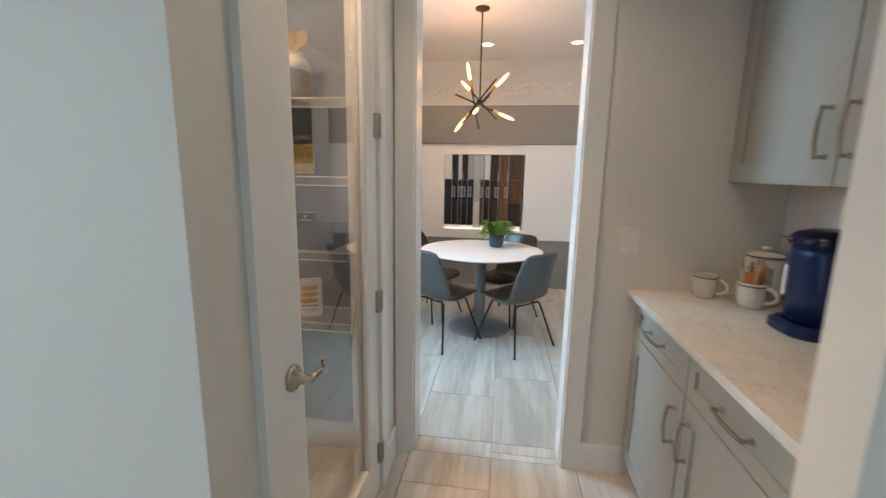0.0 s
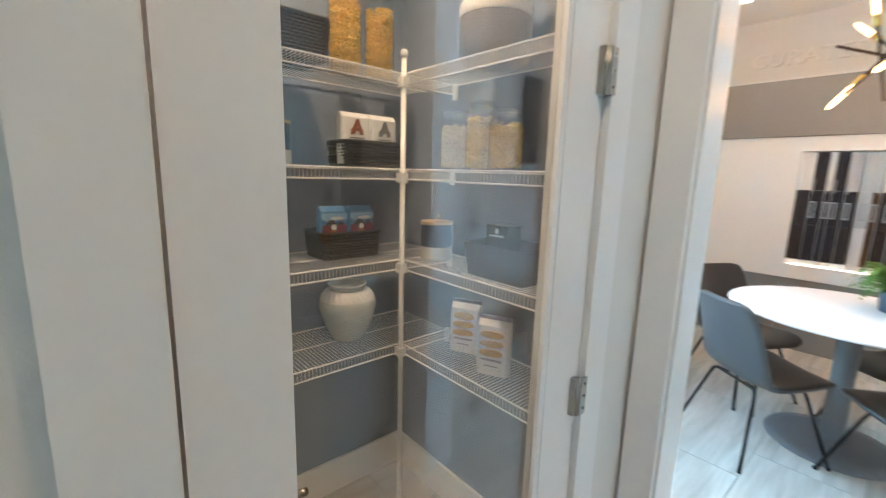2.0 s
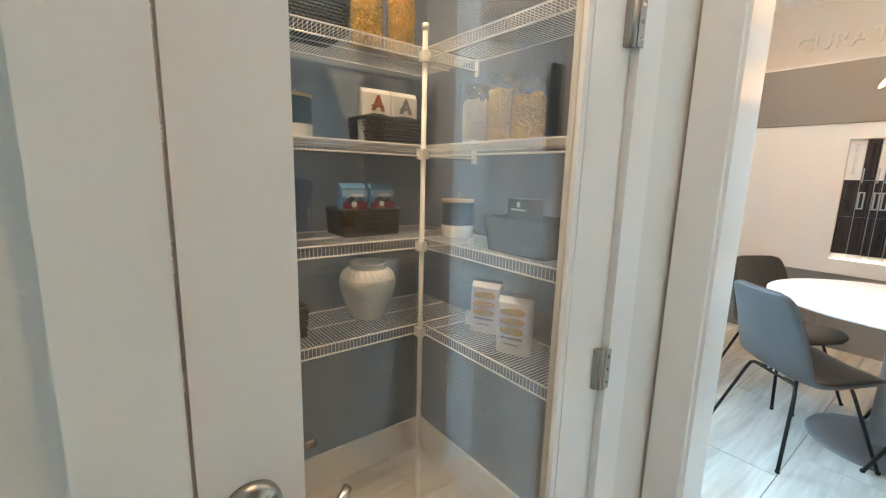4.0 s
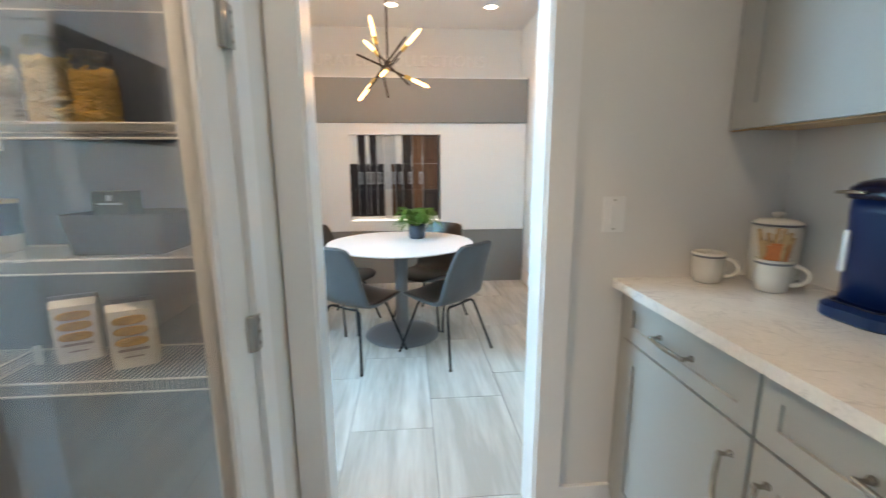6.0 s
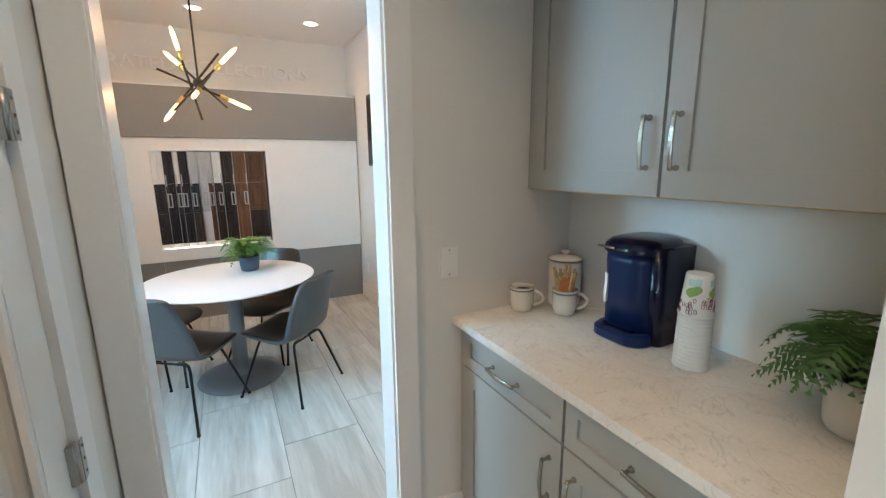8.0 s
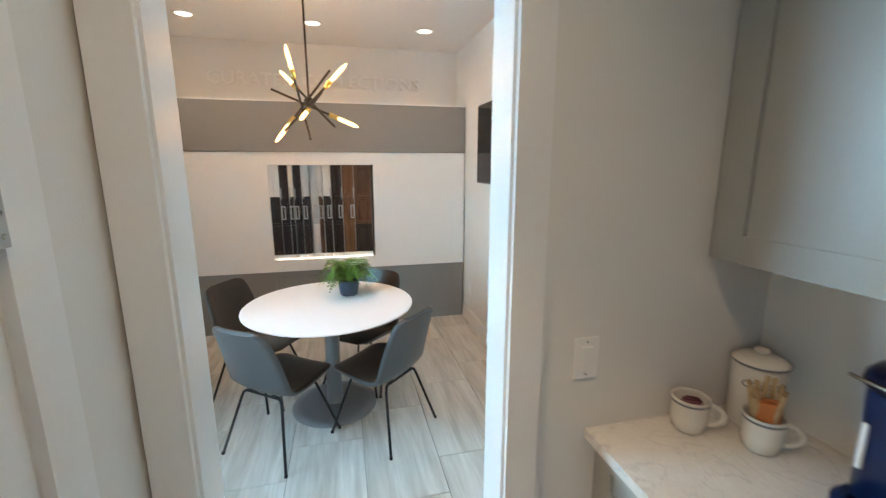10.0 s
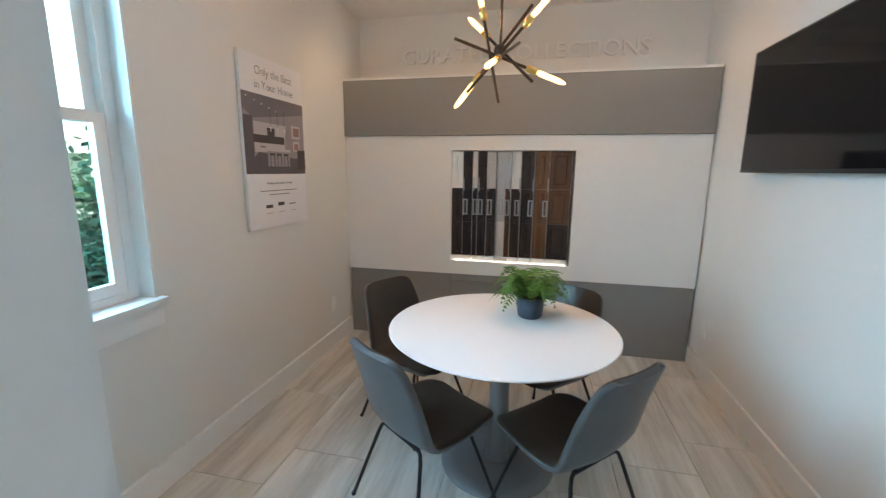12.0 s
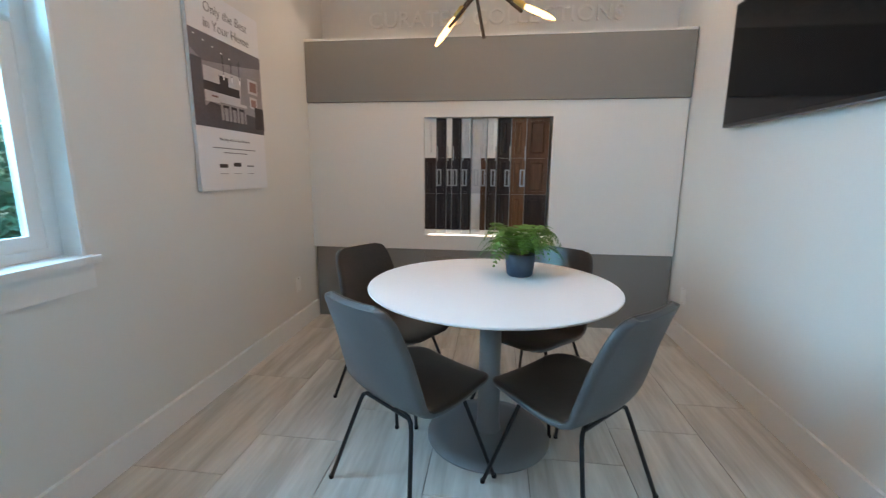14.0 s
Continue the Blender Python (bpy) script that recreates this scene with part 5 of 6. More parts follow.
# ---------- pantry goods ----------
def pasta_jar(m, r, h, mat, seed, kind, group):
    j = thing("pasta_jar", m, "clear glass jar filled with dry pasta on a wire shelf", "jar", group)
    neck, top = r * 0.80, h * 0.90
    prof = [(0, 0.0), (r * 0.92, 0.0), (r, 0.006), (r, h * 0.76), (r * 0.97, h * 0.81), (neck, h * 0.86), (neck, top)]
    gl = part("glass", lathe(prof, 32), M_JAR, j, "clear glass", smooth=True)
    gl.visible_shadow = False
    rim = part("rim", lathe([(neck - 0.001, top), (neck + 0.0035, top + 0.001), (neck + 0.0045, top + 0.004), (neck + 0.0035, top + 0.007), (neck - 0.001, top + 0.008)], 32), M_RIM, j, "rounded glass rim", smooth=True)
    ld = part("lid", lathe([(neck * 0.9, top - 0.008), (neck * 0.9, top + 0.008), (neck * 1.04, top + 0.009), (neck * 1.05, top + 0.014), (neck * 0.9, h - 0.004), (neck * 0.5, h), (0, h)], 32), M_RIM, j, "domed glass lid", smooth=True)
    for ob in (rim, ld):
        ob.visible_shadow = False
    rn = random.Random(seed)
    bm = bmesh.new()
    n = int(260 * (r / 0.05) ** 2 * h / 0.16)
    for k in range(min(n * 2, 900)):
        a, q, z = rn.uniform(0, 6.283), r * 0.86 * math.sqrt(rn.uniform(0.35, 1)), rn.uniform(0.012, h * 0.74)
        p = Vector((q * math.cos(a), q * math.sin(a), z))
        d = Vector((rn.uniform(-1, 1), rn.uniform(-1, 1), rn.uniform(-0.6, 0.6))).normalized() * (0.011 if kind else 0.013)
        e = d.orthogonal().normalized() * 0.005
        pts = [p - d, p + e, p + d]
        pts = [Vector((v.x, v.y, max(v.z, 0.007))) * 1.0 for v in pts]
        for v in pts:
            l = math.hypot(v.x, v.y)
            if l > r * 0.93:
                v.x, v.y = v.x * r * 0.93 / l, v.y * r * 0.93 / l
        tube(pts, 0.0027 if kind else 0.0038, 5, bm)
    tagged(part("pasta", bm, mat, j, "short dry pasta pieces"), kind="stuff")
    return j


GJ = "pasta jars in the pantry"
pasta_jar(pose(-0.862, 2.035, LEVELS[1] + 0.003), 0.047, 0.192, M_PASTAW, 1, 1, GJ)
pasta_jar(pose(-0.742, 2.040, LEVELS[1] + 0.003), 0.050, 0.212, M_PASTAY, 2, 0, GJ)
pasta_jar(pose(-0.634, 2.035, LEVELS[1] + 0.003), 0.052, 0.178, M_PASTA, 3, 1, GJ)
pasta_jar(pose(-1.150, 1.785, LEVELS[0] + 0.003), 0.055, 0.300, M_PASTA, 4, 0, GJ)
pasta_jar(pose(-1.150, 1.922, LEVELS[0] + 0.003), 0.052, 0.310, M_PASTA, 5, 1, GJ)


def basket(m, w, d, h, label):
    """A woven open basket; rows of weave run round it in and out of the stakes."""
    b = thing("basket", m, label, "basket", "woven baskets in the pantry")
    part("lining", boxes((-w / 2 + 0.010, w / 2 - 0.010, -d / 2 + 0.010, d / 2 - 0.010, 0.0, 0.006), (-w / 2 + 0.008, -w / 2 + 0.011, -d / 2 + 0.010, d / 2 - 0.010, 0.006, h - 0.004), (w / 2 - 0.011, w / 2 - 0.008, -d / 2 + 0.010, d / 2 - 0.010, 0.006, h - 0.004), (-w / 2 + 0.010, w / 2 - 0.010, -d / 2 + 0.008, -d / 2 + 0.011, 0.006, h - 0.004), (-w / 2 + 0.010, w / 2 - 0.010, d / 2 - 0.011, d / 2 - 0.008, 0.006, h - 0.004)), M_WICKER, b)
    bm = bmesh.new()
    rows = max(6, int(h / 0.0095))
    for r in range(rows):
        z = 0.005 + (h - 0.010) * r / (rows - 1)
        k = 0.93 + 0.07 * z / h
        pts = []
        o = rounded(w * k, d * k, 0.018, 3)
        for i, (x, y) in enumerate(o):
            x2, y2 = o[(i + 1) % len(o)]
            steps = max(1, int(math.hypot(x2 - x, y2 - y) / 0.009))
            for q in range(steps):
                pts.append((x + (x2 - x) * q / steps, y + (y2 - y) * q / steps))
        pts = [(x * (1 + 0.022 * (-1) ** (i + r)), y * (1 + 0.03 * (-1) ** (i + r)), z) for i, (x, y) in enumerate(pts)]
        tube(pts + [pts[0]], 0.0044, 4, bm, False)
    tagged(part("weave", bm, M_WICKER, b, "woven strands"), kind="stuff")
    part("rim", tube([(x, y, h) for x, y in rounded(w, d, 0.02, 4)] + [(w / 2, d / 2 - 0.02, h)], 0.0065, 6), M_WICKER, b)
    return b


basket(pose(-1.140, 1.560, LEVELS[0] + 0.004), 0.20, 0.24, 0.115, "black woven basket on a wire shelf")
basket(pose(-1.140, 1.858, LEVELS[1] + 0.004), 0.16, 0.228, 0.084, "black woven basket holding white coffee bags")
basket(pose(-1.150, 1.770, LEVELS[2] + 0.004), 0.15, 0.226, 0.090, "black woven basket holding two coffee bags")
basket(pose(-1.150, 1.430, LEVELS[3] + 0.004), 0.18, 0.20, 0.10, "black woven basket on the lowest shelf")


def soft_bag(name, m, w, d, h, mat, label, category, group):
    b = thing(name, m, label, category, group)
    part("bag", loft([(rounded(w * 0.96, d, d * 0.3, 3), 0, 0, 0), (rounded(w, d * 1.08, d * 0.35, 3), h * 0.25, 0, 0), (rounded(w, d, d * 0.3, 3), h * 0.6, 0, 0), (rounded(w * 0.98, d * 0.86, d * 0.2, 3), h * 0.90, 0, 0), (rounded(w * 0.97, d * 0.12, d * 0.05, 3), h, 0, 0)]), mat, b)
    return b


def face_print(b, x0, x1, z0, z1, y, mat, label="", pts=None):
    if pts is None:
        bm = boxes((x0, x1, y - 0.0012, y, z0, z1))
    else:
        bm = bmesh.new()
        lo = [bm.verts.new((px, y, pz)) for px, pz in pts]
        hi = [bm.verts.new((px, y - 0.0012, pz)) for px, pz in pts]
        bm.faces.new(lo)
        bm.faces.new(hi[::-1])
        for i in range(len(pts)):
            j = (i + 1) % len(pts)
            bm.faces.new((lo[i], lo[j], hi[j], hi[i]))
    return part("print", bm, mat, b, label)


for k, (yy, mat) in enumerate(((1.798, M_RUST), (1.908, M_INKG))):
    b = soft_bag("coffee_bag", pose(-1.120, yy, LEVELS[1] + 0.014, 0, 0, 90), 0.112, 0.05, 0.172, M_BAGW, "white paper coffee bag with a triangular mark", "coffee bag", "white coffee bags in the basket")
    face_print(b, 0, 0, 0, 0, -0.026, mat, "", [(-0.026, 0.098), (-0.010, 0.098), (0.004, 0.128), (0.012, 0.098), (0.027, 0.098), (0.006, 0.150), (-0.002, 0.150)])
    face_print(b, 0, 0, 0, 0, -0.0268, mat, "", [(-0.031, 0.112), (0.024, 0.108), (0.024, 0.116), (-0.006, 0.124)])
    face_print(b, -0.03, 0.03, 0.085, 0.089, -0.0275, M_INK)
for yy in (1.714, 1.820):
    b = soft_bag("coffee_bag", pose(-1.130, yy, LEVELS[2] + 0.014, 0, 0, 90), 0.095, 0.05, 0.170, M_COFBLUE, "shiny blue and maroon coffee bag", "coffee bag", "printed coffee bags in the basket")
    face_print(b, -0.046, 0.046, 0.05, 0.106, -0.0285, M_COFRED)
    face_print(b, 0, 0, 0, 0, -0.0289, M_COFSKY, "", [(-0.046, 0.148), (-0.046, 0.126), (-0.020, 0.120), (0.010, 0.127), (0.046, 0.122), (0.046, 0.148)])
    face_print(b, 0, 0, 0, 0, -0.0292, M_INK, "", [(-0.044, 0.084), (0.044, 0.084), (0.034, 0.112), (0.022, 0.120), (0.008, 0.108), (-0.008, 0.128), (-0.022, 0.124), (-0.036, 0.106)])
    face_print(b, 0, 0, 0, 0, -0.0295, M_COFMAR, "", [(0.024 + 0.018 * math.cos(a), 0.094 + 0.016 * math.sin(a)) for a in [2 * math.pi * q / 12 for q in range(12)]])
    face_print(b, 0, 0, 0, 0, -0.0295, M_COFMAR, "", [(-0.028 + 0.015 * math.cos(a), 0.092 + 0.013 * math.sin(a)) for a in [2 * math.pi * q / 12 for q in range(12)]])
    face_print(b, 0, 0, 0, 0, -0.0298, M_BAGW, "", [(0.008 + 0.026 * math.cos(a), 0.130 + 0.006 * math.sin(a)) for a in [2 * math.pi * q / 10 for q in range(10)]])
    face_print(b, 0, 0, 0, 0, -0.0302, M_BAGW, "", [(-0.004 + 0.010 * math.cos(a), 0.100 + 0.010 * math.sin(a)) for a in [2 * math.pi * q / 12 for q in range(12)]])
    face_print(b, -0.018, 0.010, 0.084, 0.088, -0.0304, M_ORANGE)
for px, py, rz in ((-0.790, 2.055, 26), (-0.612, 2.005, 24)):
    b = soft_bag("biscuit_bag", pose(px, py, LEVELS[3] + 0.003, 0, 0, rz), 0.108, 0.052, 0.176, M_BAGW, "white paper bag printed with three biscuits", "snack bag", "biscuit bags on the shelf")
    part("folded_top", boxes((-0.052, 0.052, -0.004, 0.005, 0.160, 0.186)), M_FOLD, b, "blue-grey folded top")
    for z in (0.074, 0.104, 0.133):
        sl = 0.0275 if z < 0.11 else 0.0255
        part("biscuit_print", loft([([(0.039 * math.copysign(abs(math.cos(a)) ** 0.7, math.cos(a)), 0.0128 * math.sin(a)) for a in [2 * math.pi * q / 20 for q in range(20)]], 0, 0, 0), ([(0.036 * math.copysign(abs(math.cos(a)) ** 0.7, math.cos(a)), 0.0112 * math.sin(a)) for a in [2 * math.pi * q / 20 for q in range(20)]], 0.0025, 0, 0)]), M_COOKIE, b, at=pose(0, -sl, z, 90, 0, 4))
    face_print(b, -0.034, 0.034, 0.048, 0.055, -0.0285, PH_BACK)
    face_print(b, -0.022, 0.022, 0.030, 0.034, -0.0285, PH_BACK)


def canister(m, r, h, label):
    c = thing("canister", m, label, "canister", "two-tone canisters in the pantry")
    part("body", lathe([(0, 0), (r * 0.97, 0), (r, 0.004), (r, h * 0.36)], 32), M_CERAMIC, c, "white glazed lower half", smooth=True)
    part("upper_body", lathe([(r, h * 0.36), (r * 1.004, h * 0.365), (r * 1.004, h * 0.97), (r * 0.97, h), (0, h)], 32), M_TEAL, c, "navy glazed upper half")
    l = part("lid", lathe([(0, h), (r * 1.0, h), (r * 1.0, h + 0.009), (0, h + 0.010)], 32), M_WOOD, c, "pale wooden lid")
    part("spoon", tube([(-0.01, 0, h + 0.010), (0.0, 0.01, h + 0.022), (-0.022, 0.02, h + 0.030)], 0.003, 6), M_WOOD, l)
    return c


canister(pose(-0.935, 2.030, LEVELS[2] + 0.003), 0.058, 0.125, "navy and white canister with a wooden lid")
canister(pose(-1.150, 1.528, LEVELS[1] + 0.003), 0.060, 0.125, "navy and white canister beside a basket")

bx = thing("storage_box", pose(-0.582, 2.025, LEVELS[2] + 0.003) @ Matrix.Diagonal((0.93, 0.93, 0.96, 1)), "dark grey fabric storage box on a wire shelf", "box")
part("box", loft([(rounded(0.235, 0.165, 0.012, 2), 0, 0, 0), (rounded(0.26, 0.19, 0.012, 2), 0.105, 0, 0), (rounded(0.25, 0.18, 0.010, 2), 0.105, 0, 0), (rounded(0.23, 0.16, 0.010, 2), 0.012, 0, 0)]), M_SATIN, bx)
tn = thing("tea_tin", pose(-0.612, 2.02, LEVELS[2] + 0.016), "black tea tin standing in the fabric box", "tin")
part("tin", boxes((-0.042, 0.042, -0.03, 0.03, 0, 0.142)), M_TVB, tn, bevel=0.004)
face_print(tn, -0.028, 0.028, 0.108, 0.113, -0.0302, PH_WHITE)
face_print(tn, -0.006, 0.006, 0.118, 0.132, -0.0302, PH_WHITE)

ck = thing("utensil_crock", pose(-0.690, 2.025, LEVELS[0] + 0.003), "large white and brown stoneware crock of wooden spoons", "crock")
part("lower_body", lathe([(0, 0), (0.095, 0), (0.104, 0.008), (0.106, 0.05), (0.106, 0.118)], 40), M_CROCK, ck, "brown-grey glazed body", smooth=True)
part("collar", lathe([(0.106, 0.118), (0.107, 0.12), (0.107, 0.15), (0.095, 0.168), (0.082, 0.174), (0.080, 0.190), (0.083, 0.196), (0.076, 0.197), (0.074, 0.180), (0, 0.15)], 40), M_CERAMIC, ck, "cream glazed shoulder", smooth=True)


def spatula(parent, a, lean, length, head, hole=False):
    m = pose(0.03 * math.cos(a), 0.03 * math.sin(a), 0.152, 0, 0, 0) @ Matrix.Rotation(lean, 4, Vector((-math.sin(a), math.cos(a), 0)))
    u = part("utensil", tube([m @ Vector((0, 0, 0)), m @ Vector((0, 0, length))], 0.006, 8), M_WOOD, parent, "pale wooden spoon")
    o = [(head * math.cos(q), 1.35 * head * math.sin(q)) for q in [2 * math.pi * k / 18 for k in range(18)]]
    bm = loft([(o, -0.003, 0, 0), (o, 0.003, 0, 0)])
    part("bowl", bm, M_WOOD, u, at=m @ pose(0, 0, length + head, 90, 0, math.degrees(0)))


spatula(ck, 2.6, 0.32, 0.055, 0.030)
spatula(ck, 1.2, 0.10, 0.045, 0.026)
spatula(ck, 0.2, 0.38, 0.085, 0.026)
spatula(ck, -0.7, 0.48, 0.070, 0.022)
spatula(ck, -2.0, 0.22, 0.040, 0.028)

gj = thing("ceramic_jar", pose(-1.150, 1.785, LEVELS[3] + 0.003) @ Matrix.Scale(0.97, 4), "round-bellied glossy grey-cream glazed ceramic jar", "jar")
part("body", lathe([(0, 0), (0.058, 0), (0.064, 0.005), (0.072, 0.025), (0.090, 0.065), (0.103, 0.105), (0.108, 0.135), (0.107, 0.152), (0.1035, 0.160), (0.1005, 0.162), (0, 0.162)], 56), M_GLAZE, gj, smooth=True)
shoulder = bmesh.new()
rows = []
for k in range(11):
    t = k / 10
    r = 0.1040 + (0.066 - 0.1040) * t ** 1.25
    z = 0.160 + 0.034 * math.sin(t * math.pi / 2)
    rows.append([shoulder.verts.new(((r + 0.0012 * math.sin(26 * a + 5.0 * t) * math.sin(math.pi * t)) * math.cos(a), (r + 0.0012 * math.sin(26 * a + 5.0 * t) * math.sin(math.pi * t)) * math.sin(a), z + 0.0012 * math.sin(26 * a + 5.0 * t) * math.sin(math.pi * t))) for a in [2 * math.pi * q / 208 for q in range(208)]])
for ra, rb in zip(rows, rows[1:]):
    for q in range(208):
        shoulder.faces.new((ra[q], ra[(q + 1) % 208], rb[(q + 1) % 208], rb[q]))
part("shoulder", shoulder, M_CERAMIC, gj, "cream shoulder with twisted ridges", smooth=True)
part("neck", lathe([(0.064, 0.190), (0.064, 0.204), (0.069, 0.210), (0.073, 0.214), (0.071, 0.218), (0.066, 0.217), (0.058, 0.211), (0.056, 0.19), (0, 0.188)], 48), M_GLAZE, gj, smooth=True)

# ceiling lamps of the hall and pantry
for dx, dy in ((0.25, 1.45), (-0.78, 1.42)):
    d = thing("downlight", pose(dx, dy, CEIL), "round white recessed ceiling downlight, lit", "downlight", "downlights in the hall and pantry")
    part("trim_ring", lathe([(0.058, -0.002), (0.062, -0.006), (0.078, -0.005), (0.082, -0.0), (0.058, -0.0)], 32), M_PLASTW, d, smooth=True)
    part("lens", lathe([(0, -0.003), (0.058, -0.003), (0.058, -0.001), (0, -0.001)], 32), M_DOWN, d, "glowing lens")


# ---------- out of doors ----------
def shrub(m, width, height, count, leaf, mat, seed, label, spiky=False):
    s = thing("shrub", m, label, "shrub", "shrubs outside the window")
    rn = random.Random(seed)
    stems, leaves = bmesh.new(), bmesh.new()
    tips = []
    for k in range(16):
        a, q = rn.uniform(0, 6.283), rn.uniform(0.1, 1.0)
        top = Vector((q * width * math.cos(a), q * width * math.sin(a), height * rn.uniform(0.6, 1.05) * (1 - 0.25 * q)))
        mid = Vector((top.x * 0.4, top.y * 0.4, top.z * 0.5))
        tube([(0.05 * math.cos(a), 0.05 * math.sin(a), 0), mid, top], 0.011, 5, stems, False, 0.003)
        tips.append((mid, top))
    for k in range(count):
        mid, top = rn.choice(tips)
        t = rn.uniform(-0.6, 1.05)
        p = mid.lerp(top, t) + Vector((rn.gauss(0, 0.09), rn.gauss(0, 0.09), rn.gauss(0, 0.07)))
        if p.z < 0.03:
            p.z = rn.uniform(0.03, 0.4)
        d = Vector((rn.uniform(-1, 1), rn.uniform(-1, 1), rn.uniform(-0.3, 1.0))).normalized()
        w = d.orthogonal().normalized()
        w.rotate(Matrix.Rotation(rn.uniform(0, 6.28), 3, d))
        l = leaf * rn.uniform(0.7, 1.3)
        b = l * (0.07 if spiky else 0.33)
        q = [p, p + d * l * 0.35 + w * b, p + d * l * 0.75 + w * b * 0.8, p + d * l, p + d * l * 0.75 - w * b * 0.8, p + d * l * 0.35 - w * b]
        leaves.faces.new([leaves.verts.new(v) for v in q])
    part("stems", stems, M_BARK, s)
    me = bpy.data.meshes.new("leaves")
    leaves.to_mesh(me)
    leaves.free()
    me.materials.append(mat)
    lo = new("leaves", me)
    lo.parent = s
    tagged(lo, "many small green leaves", kind="stuff")
    return s


shrub(pose(-2.65, 3.05, GZ - 0.02), 0.42, 1.55, 6500, 0.075, M_LEAFB, 1, "dense green needle-leaved shrub outside the window", True)
shrub(pose(-2.85, 3.75, GZ - 0.02), 0.45, 1.62, 7500, 0.080, M_LEAFB, 2, "dense green needle-leaved shrub outside the window", True)
shrub(pose(-2.60, 4.45, GZ - 0.02), 0.50, 2.0, 3000, 0.058, M_LEAFA, 3, "tall glossy-leaved green shrub outside the window")
shrub(pose(-2.55, 3.42, GZ - 0.02), 0.40, 1.85, 1900, 0.058, M_LEAFA, 4, "tall glossy-leaved green shrub outside the window")
shrub(pose(-2.75, 2.45, GZ - 0.02), 0.45, 1.5, 5000, 0.075, M_LEAFB, 5, "dense green needle-leaved shrub outside the window", True)
shrub(pose(-3.20, 4.90, GZ - 0.02), 0.50, 1.75, 5000, 0.080, M_LEAFB, 6, "dense green needle-leaved shrub outside the window", True)
shrub(pose(-2.72, 3.30, GZ - 0.02), 0.40, 1.30, 7000, 0.085, M_LEAFB, 11, "dense green needle-leaved shrub outside the window", True)
shrub(pose(-2.9, 4.15, GZ - 0.02), 0.40, 1.40, 7000, 0.085, M_LEAFB, 12, "dense green needle-leaved shrub outside the window", True)
shrub(pose(-2.55, 2.95, GZ - 0.02), 0.45, 1.72, 4600, 0.062, M_LEAFA, 14, "tall glossy-leaved green shrub outside the window")
shrub(pose(-3.05, 3.55, GZ - 0.02), 0.22, 1.98, 5200, 0.070, M_LEAFB, 15, "upright feathery evergreen shrub outside the window", True)
shrub(pose(-7.0, 6.35, GZ - 0.02), 0.35, 2.3, 1800, 0.11, M_LEAFB, 7, "young feathery evergreen tree beside the drive", True)

car = thing("parked_car", pose(-9.6, 7.6, GZ, 0, 0, 70), "white parked saloon car on the drive", "car")
lower = [(-2.2, 0.32), (-2.25, 0.62), (-2.1, 0.80), (-1.5, 0.88), (1.2, 0.92), (2.0, 0.80), (2.25, 0.62), (2.22, 0.30)]
cab = [(-1.5, 0.88), (-1.0, 1.28), (-0.3, 1.42), (0.5, 1.40), (1.2, 0.92)]


def prism(pts, w0, w1=None):
    bm = bmesh.new()
    w1 = w1 or w0
    zs = [z for _, z in pts]
    f = lambda z: w0 + (w1 - w0) * (z - min(zs)) / (max(zs) - min(zs))
    a = [bm.verts.new((x, -f(z), z)) for x, z in pts]
    b = [bm.verts.new((x, f(z), z)) for x, z in pts]
    bm.faces.new(a)
    bm.faces.new(b[::-1])
    for i in range(len(pts)):
        j = (i + 1) % len(pts)
        bm.faces.new((a[i], b[i], b[j], a[j]))
    return bm


part("body", prism(lower, 0.9, 0.86), M_CARW, car, bevel=0.04)
part("cabin_glass", prism(cab, 0.80, 0.62), M_CARG, car, "dark tinted cabin glass")
part("roof", prism([(-1.0, 1.285), (-0.3, 1.43), (0.5, 1.41), (0.52, 1.44), (-0.3, 1.46), (-1.02, 1.31)], 0.66), M_CARW, car)
for x in (-1.35, 1.4):
    for y in (-0.86, 0.86):
        w = part("wheel", lathe([(0, -0.1), (0.30, -0.1), (0.33, -0.07), (0.33, 0.07), (0.30, 0.1), (0, 0.1)], 28, None, Matrix.Translation((x, y, 0.33)) @ pose(0, 0, 0, 90, 0, 0)), M_TYRE, car)
        part("rim", lathe([(0, -0.105), (0.20, -0.108), (0.21, 0.0), (0.20, 0.108), (0, 0.105)], 20, None, Matrix.Translation((x, y, 0.33)) @ pose(0, 0, 0, 90, 0, 0)), M_SILV, w)


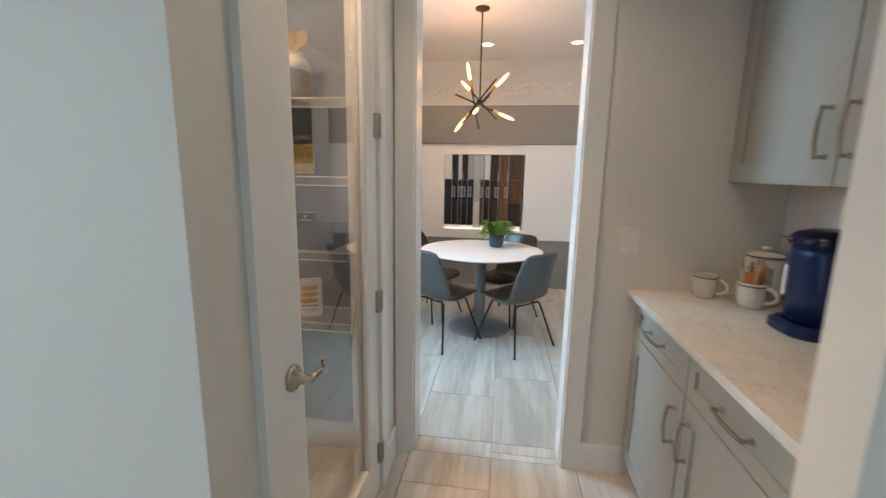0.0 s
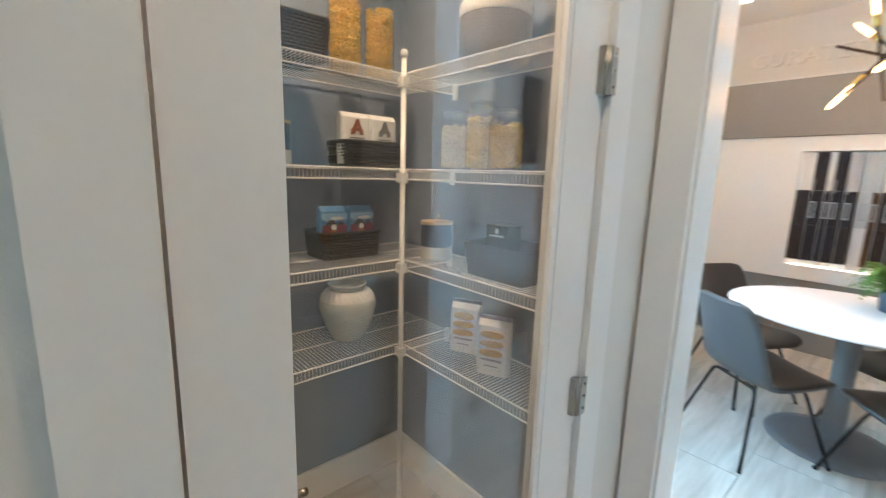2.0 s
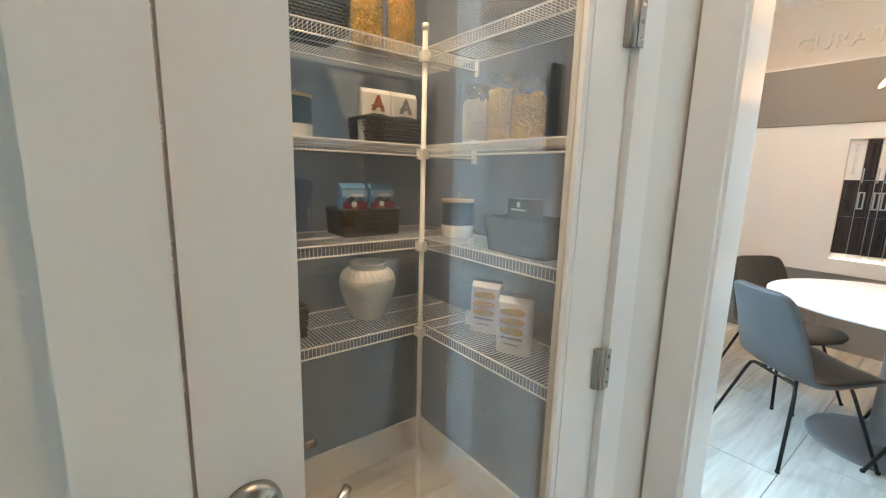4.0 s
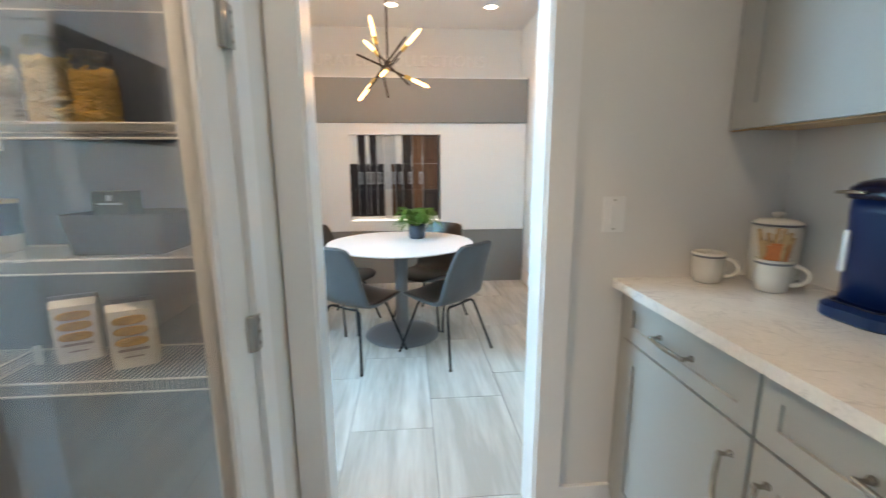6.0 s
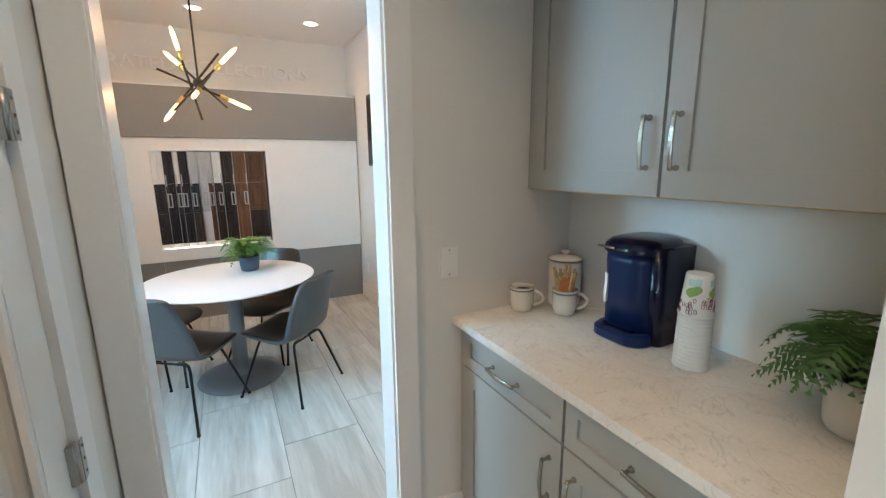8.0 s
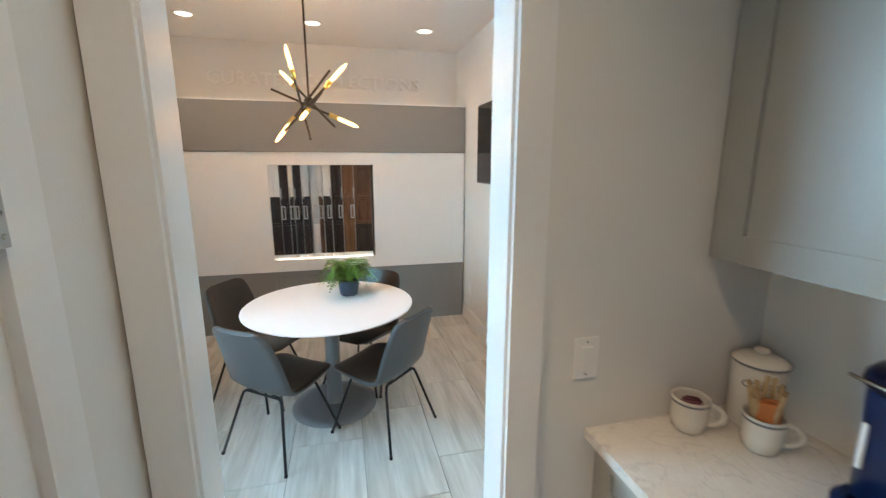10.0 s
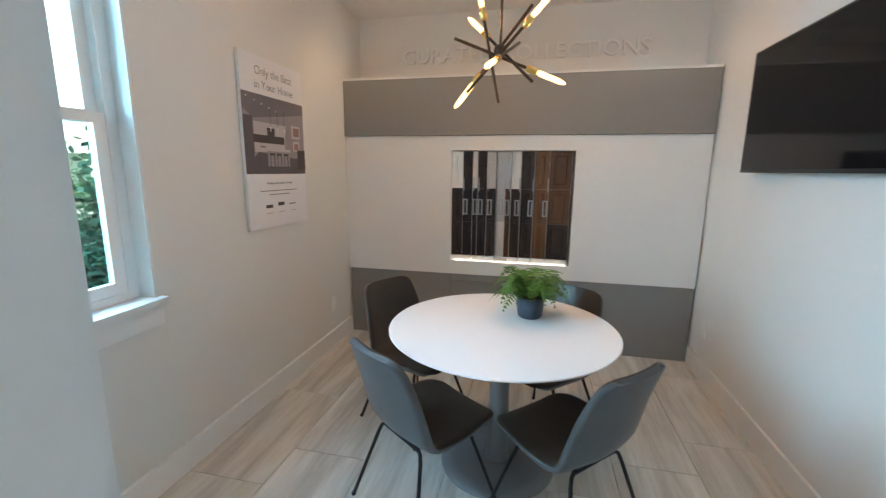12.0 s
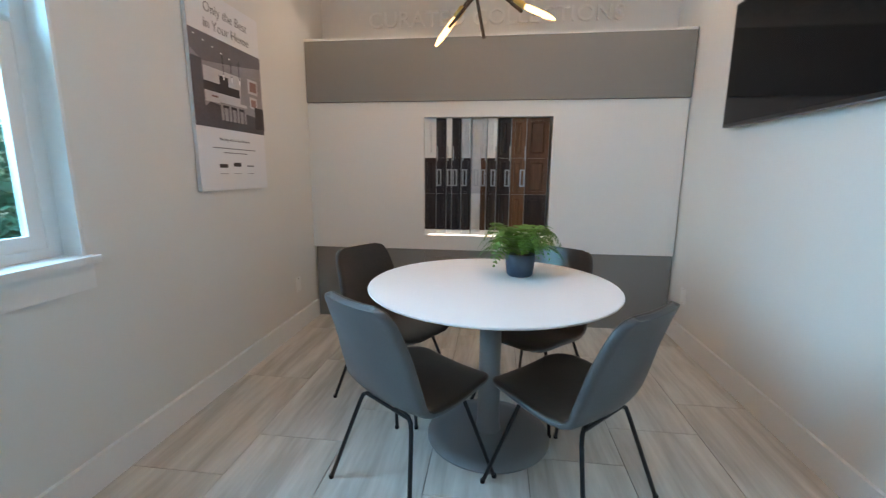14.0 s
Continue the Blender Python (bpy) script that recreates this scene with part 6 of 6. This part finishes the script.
def house(m, w, d, h, label):
    b = thing("house", m, label, "house", "houses across the street")
    part("wall", boxes((-w / 2, w / 2, -d / 2, d / 2, 0, h)), M_STUCCO, b)
    bm = bmesh.new()
    e = 0.5
    c = [bm.verts.new(v) for v in ((-w / 2 - e, -d / 2 - e, h), (w / 2 + e, -d / 2 - e, h), (w / 2 + e, d / 2 + e, h), (-w / 2 - e, d / 2 + e, h), (-w * 0.2, 0, h + 2.0), (w * 0.2, 0, h + 2.0))]
    for f in ((0, 1, 5, 4), (1, 2, 5), (2, 3, 4, 5), (3, 0, 4), (3, 2, 1, 0)):
        bm.faces.new([c[i] for i in f])
    part("roof", bm, M_ROOF, b, "grey shingle hip roof")
    for x in (-w * 0.34, -w * 0.1, w * 0.16):
        wi = part("window", boxes((x - 0.6, x + 0.6, -d / 2 - 0.06, -d / 2 - 0.001, 0.9, 2.2)), M_TRIM, b)
        for q in (-0.28, 0.28):
            part("pane", boxes((x + q - 0.24, x + q + 0.24, -d / 2 - 0.075, -d / 2 - 0.061, 1.0, 2.1)), M_CARG, wi)
    part("garage_door", boxes((w * 0.28, w * 0.47, -d / 2 - 0.05, -d / 2 - 0.001, 0, 2.2)), M_TRIM, b)
    return b


hs = house(pose(-46, 22, GZ, 0, 0, 90), 15, 10, 2.9, "pale stucco house with a grey hip roof")
copy_thing(hs, pose(-47, 42, GZ, 0, 0, 90))
copy_thing(hs, pose(-47, 2, GZ, 0, 0, 90))

# ---------- floor tiles ----------
floor = tagged(part("floor", boxes((-3.4, 3.4, -4.2, 6.1, FZ - 0.15, FZ - 0.008)), M_GROUT), "pale wood-look porcelain tile floor with dark grout", "floor", kind="structure")
TW, TL, GAP = 0.4175, 0.823, 0.0036
tile_bm = boxes((GAP / 2, TW - GAP / 2, GAP / 2, TL - GAP / 2, -0.0075, 0.0))
tile_mesh = finish(tile_bm, "tile", bevel=0.0012)
tile_mesh.materials.append(M_TILE)


def cut_tile(x0, x1, y0, y1):
    key = (round(x1 - x0, 3), round(y1 - y0, 3))
    if key == (TW, TL):
        return tile_mesh
    if key not in CUTS:
        CUTS[key] = finish(boxes((GAP / 2, x1 - x0 - GAP / 2, GAP / 2, y1 - y0 - GAP / 2, -0.0075, 0.0)), "tile")
        CUTS[key].materials.append(M_TILE)
    return CUTS[key]


CUTS = {}
for zx0, zx1, zy0, zy1 in ((XW, XE, YD1, 5.60), (DX0, DX1, YD0, YD1), (XH, XE, YC, YD0), (PW, XH - 0.11, PS, PN), (-3.2, 3.2, -4.0, YC)):
    for k in range(-9, 8):
        xa, xb = 0.238 + k * TW, 0.238 + (k + 1) * TW
        y = (3.608 + (k + 1) * TL / 3) % TL - 6 * TL
        while y < zy1:
            a, b, c, d = max(xa, zx0), min(xb, zx1), max(y, zy0), min(y + TL, zy1)
            if b - a > 0.01 and d - c > 0.01:
                t = new("tile", cut_tile(a, b, c, d))
                t.parent = floor
                t.location = (a, c, FZ)
            y += TL
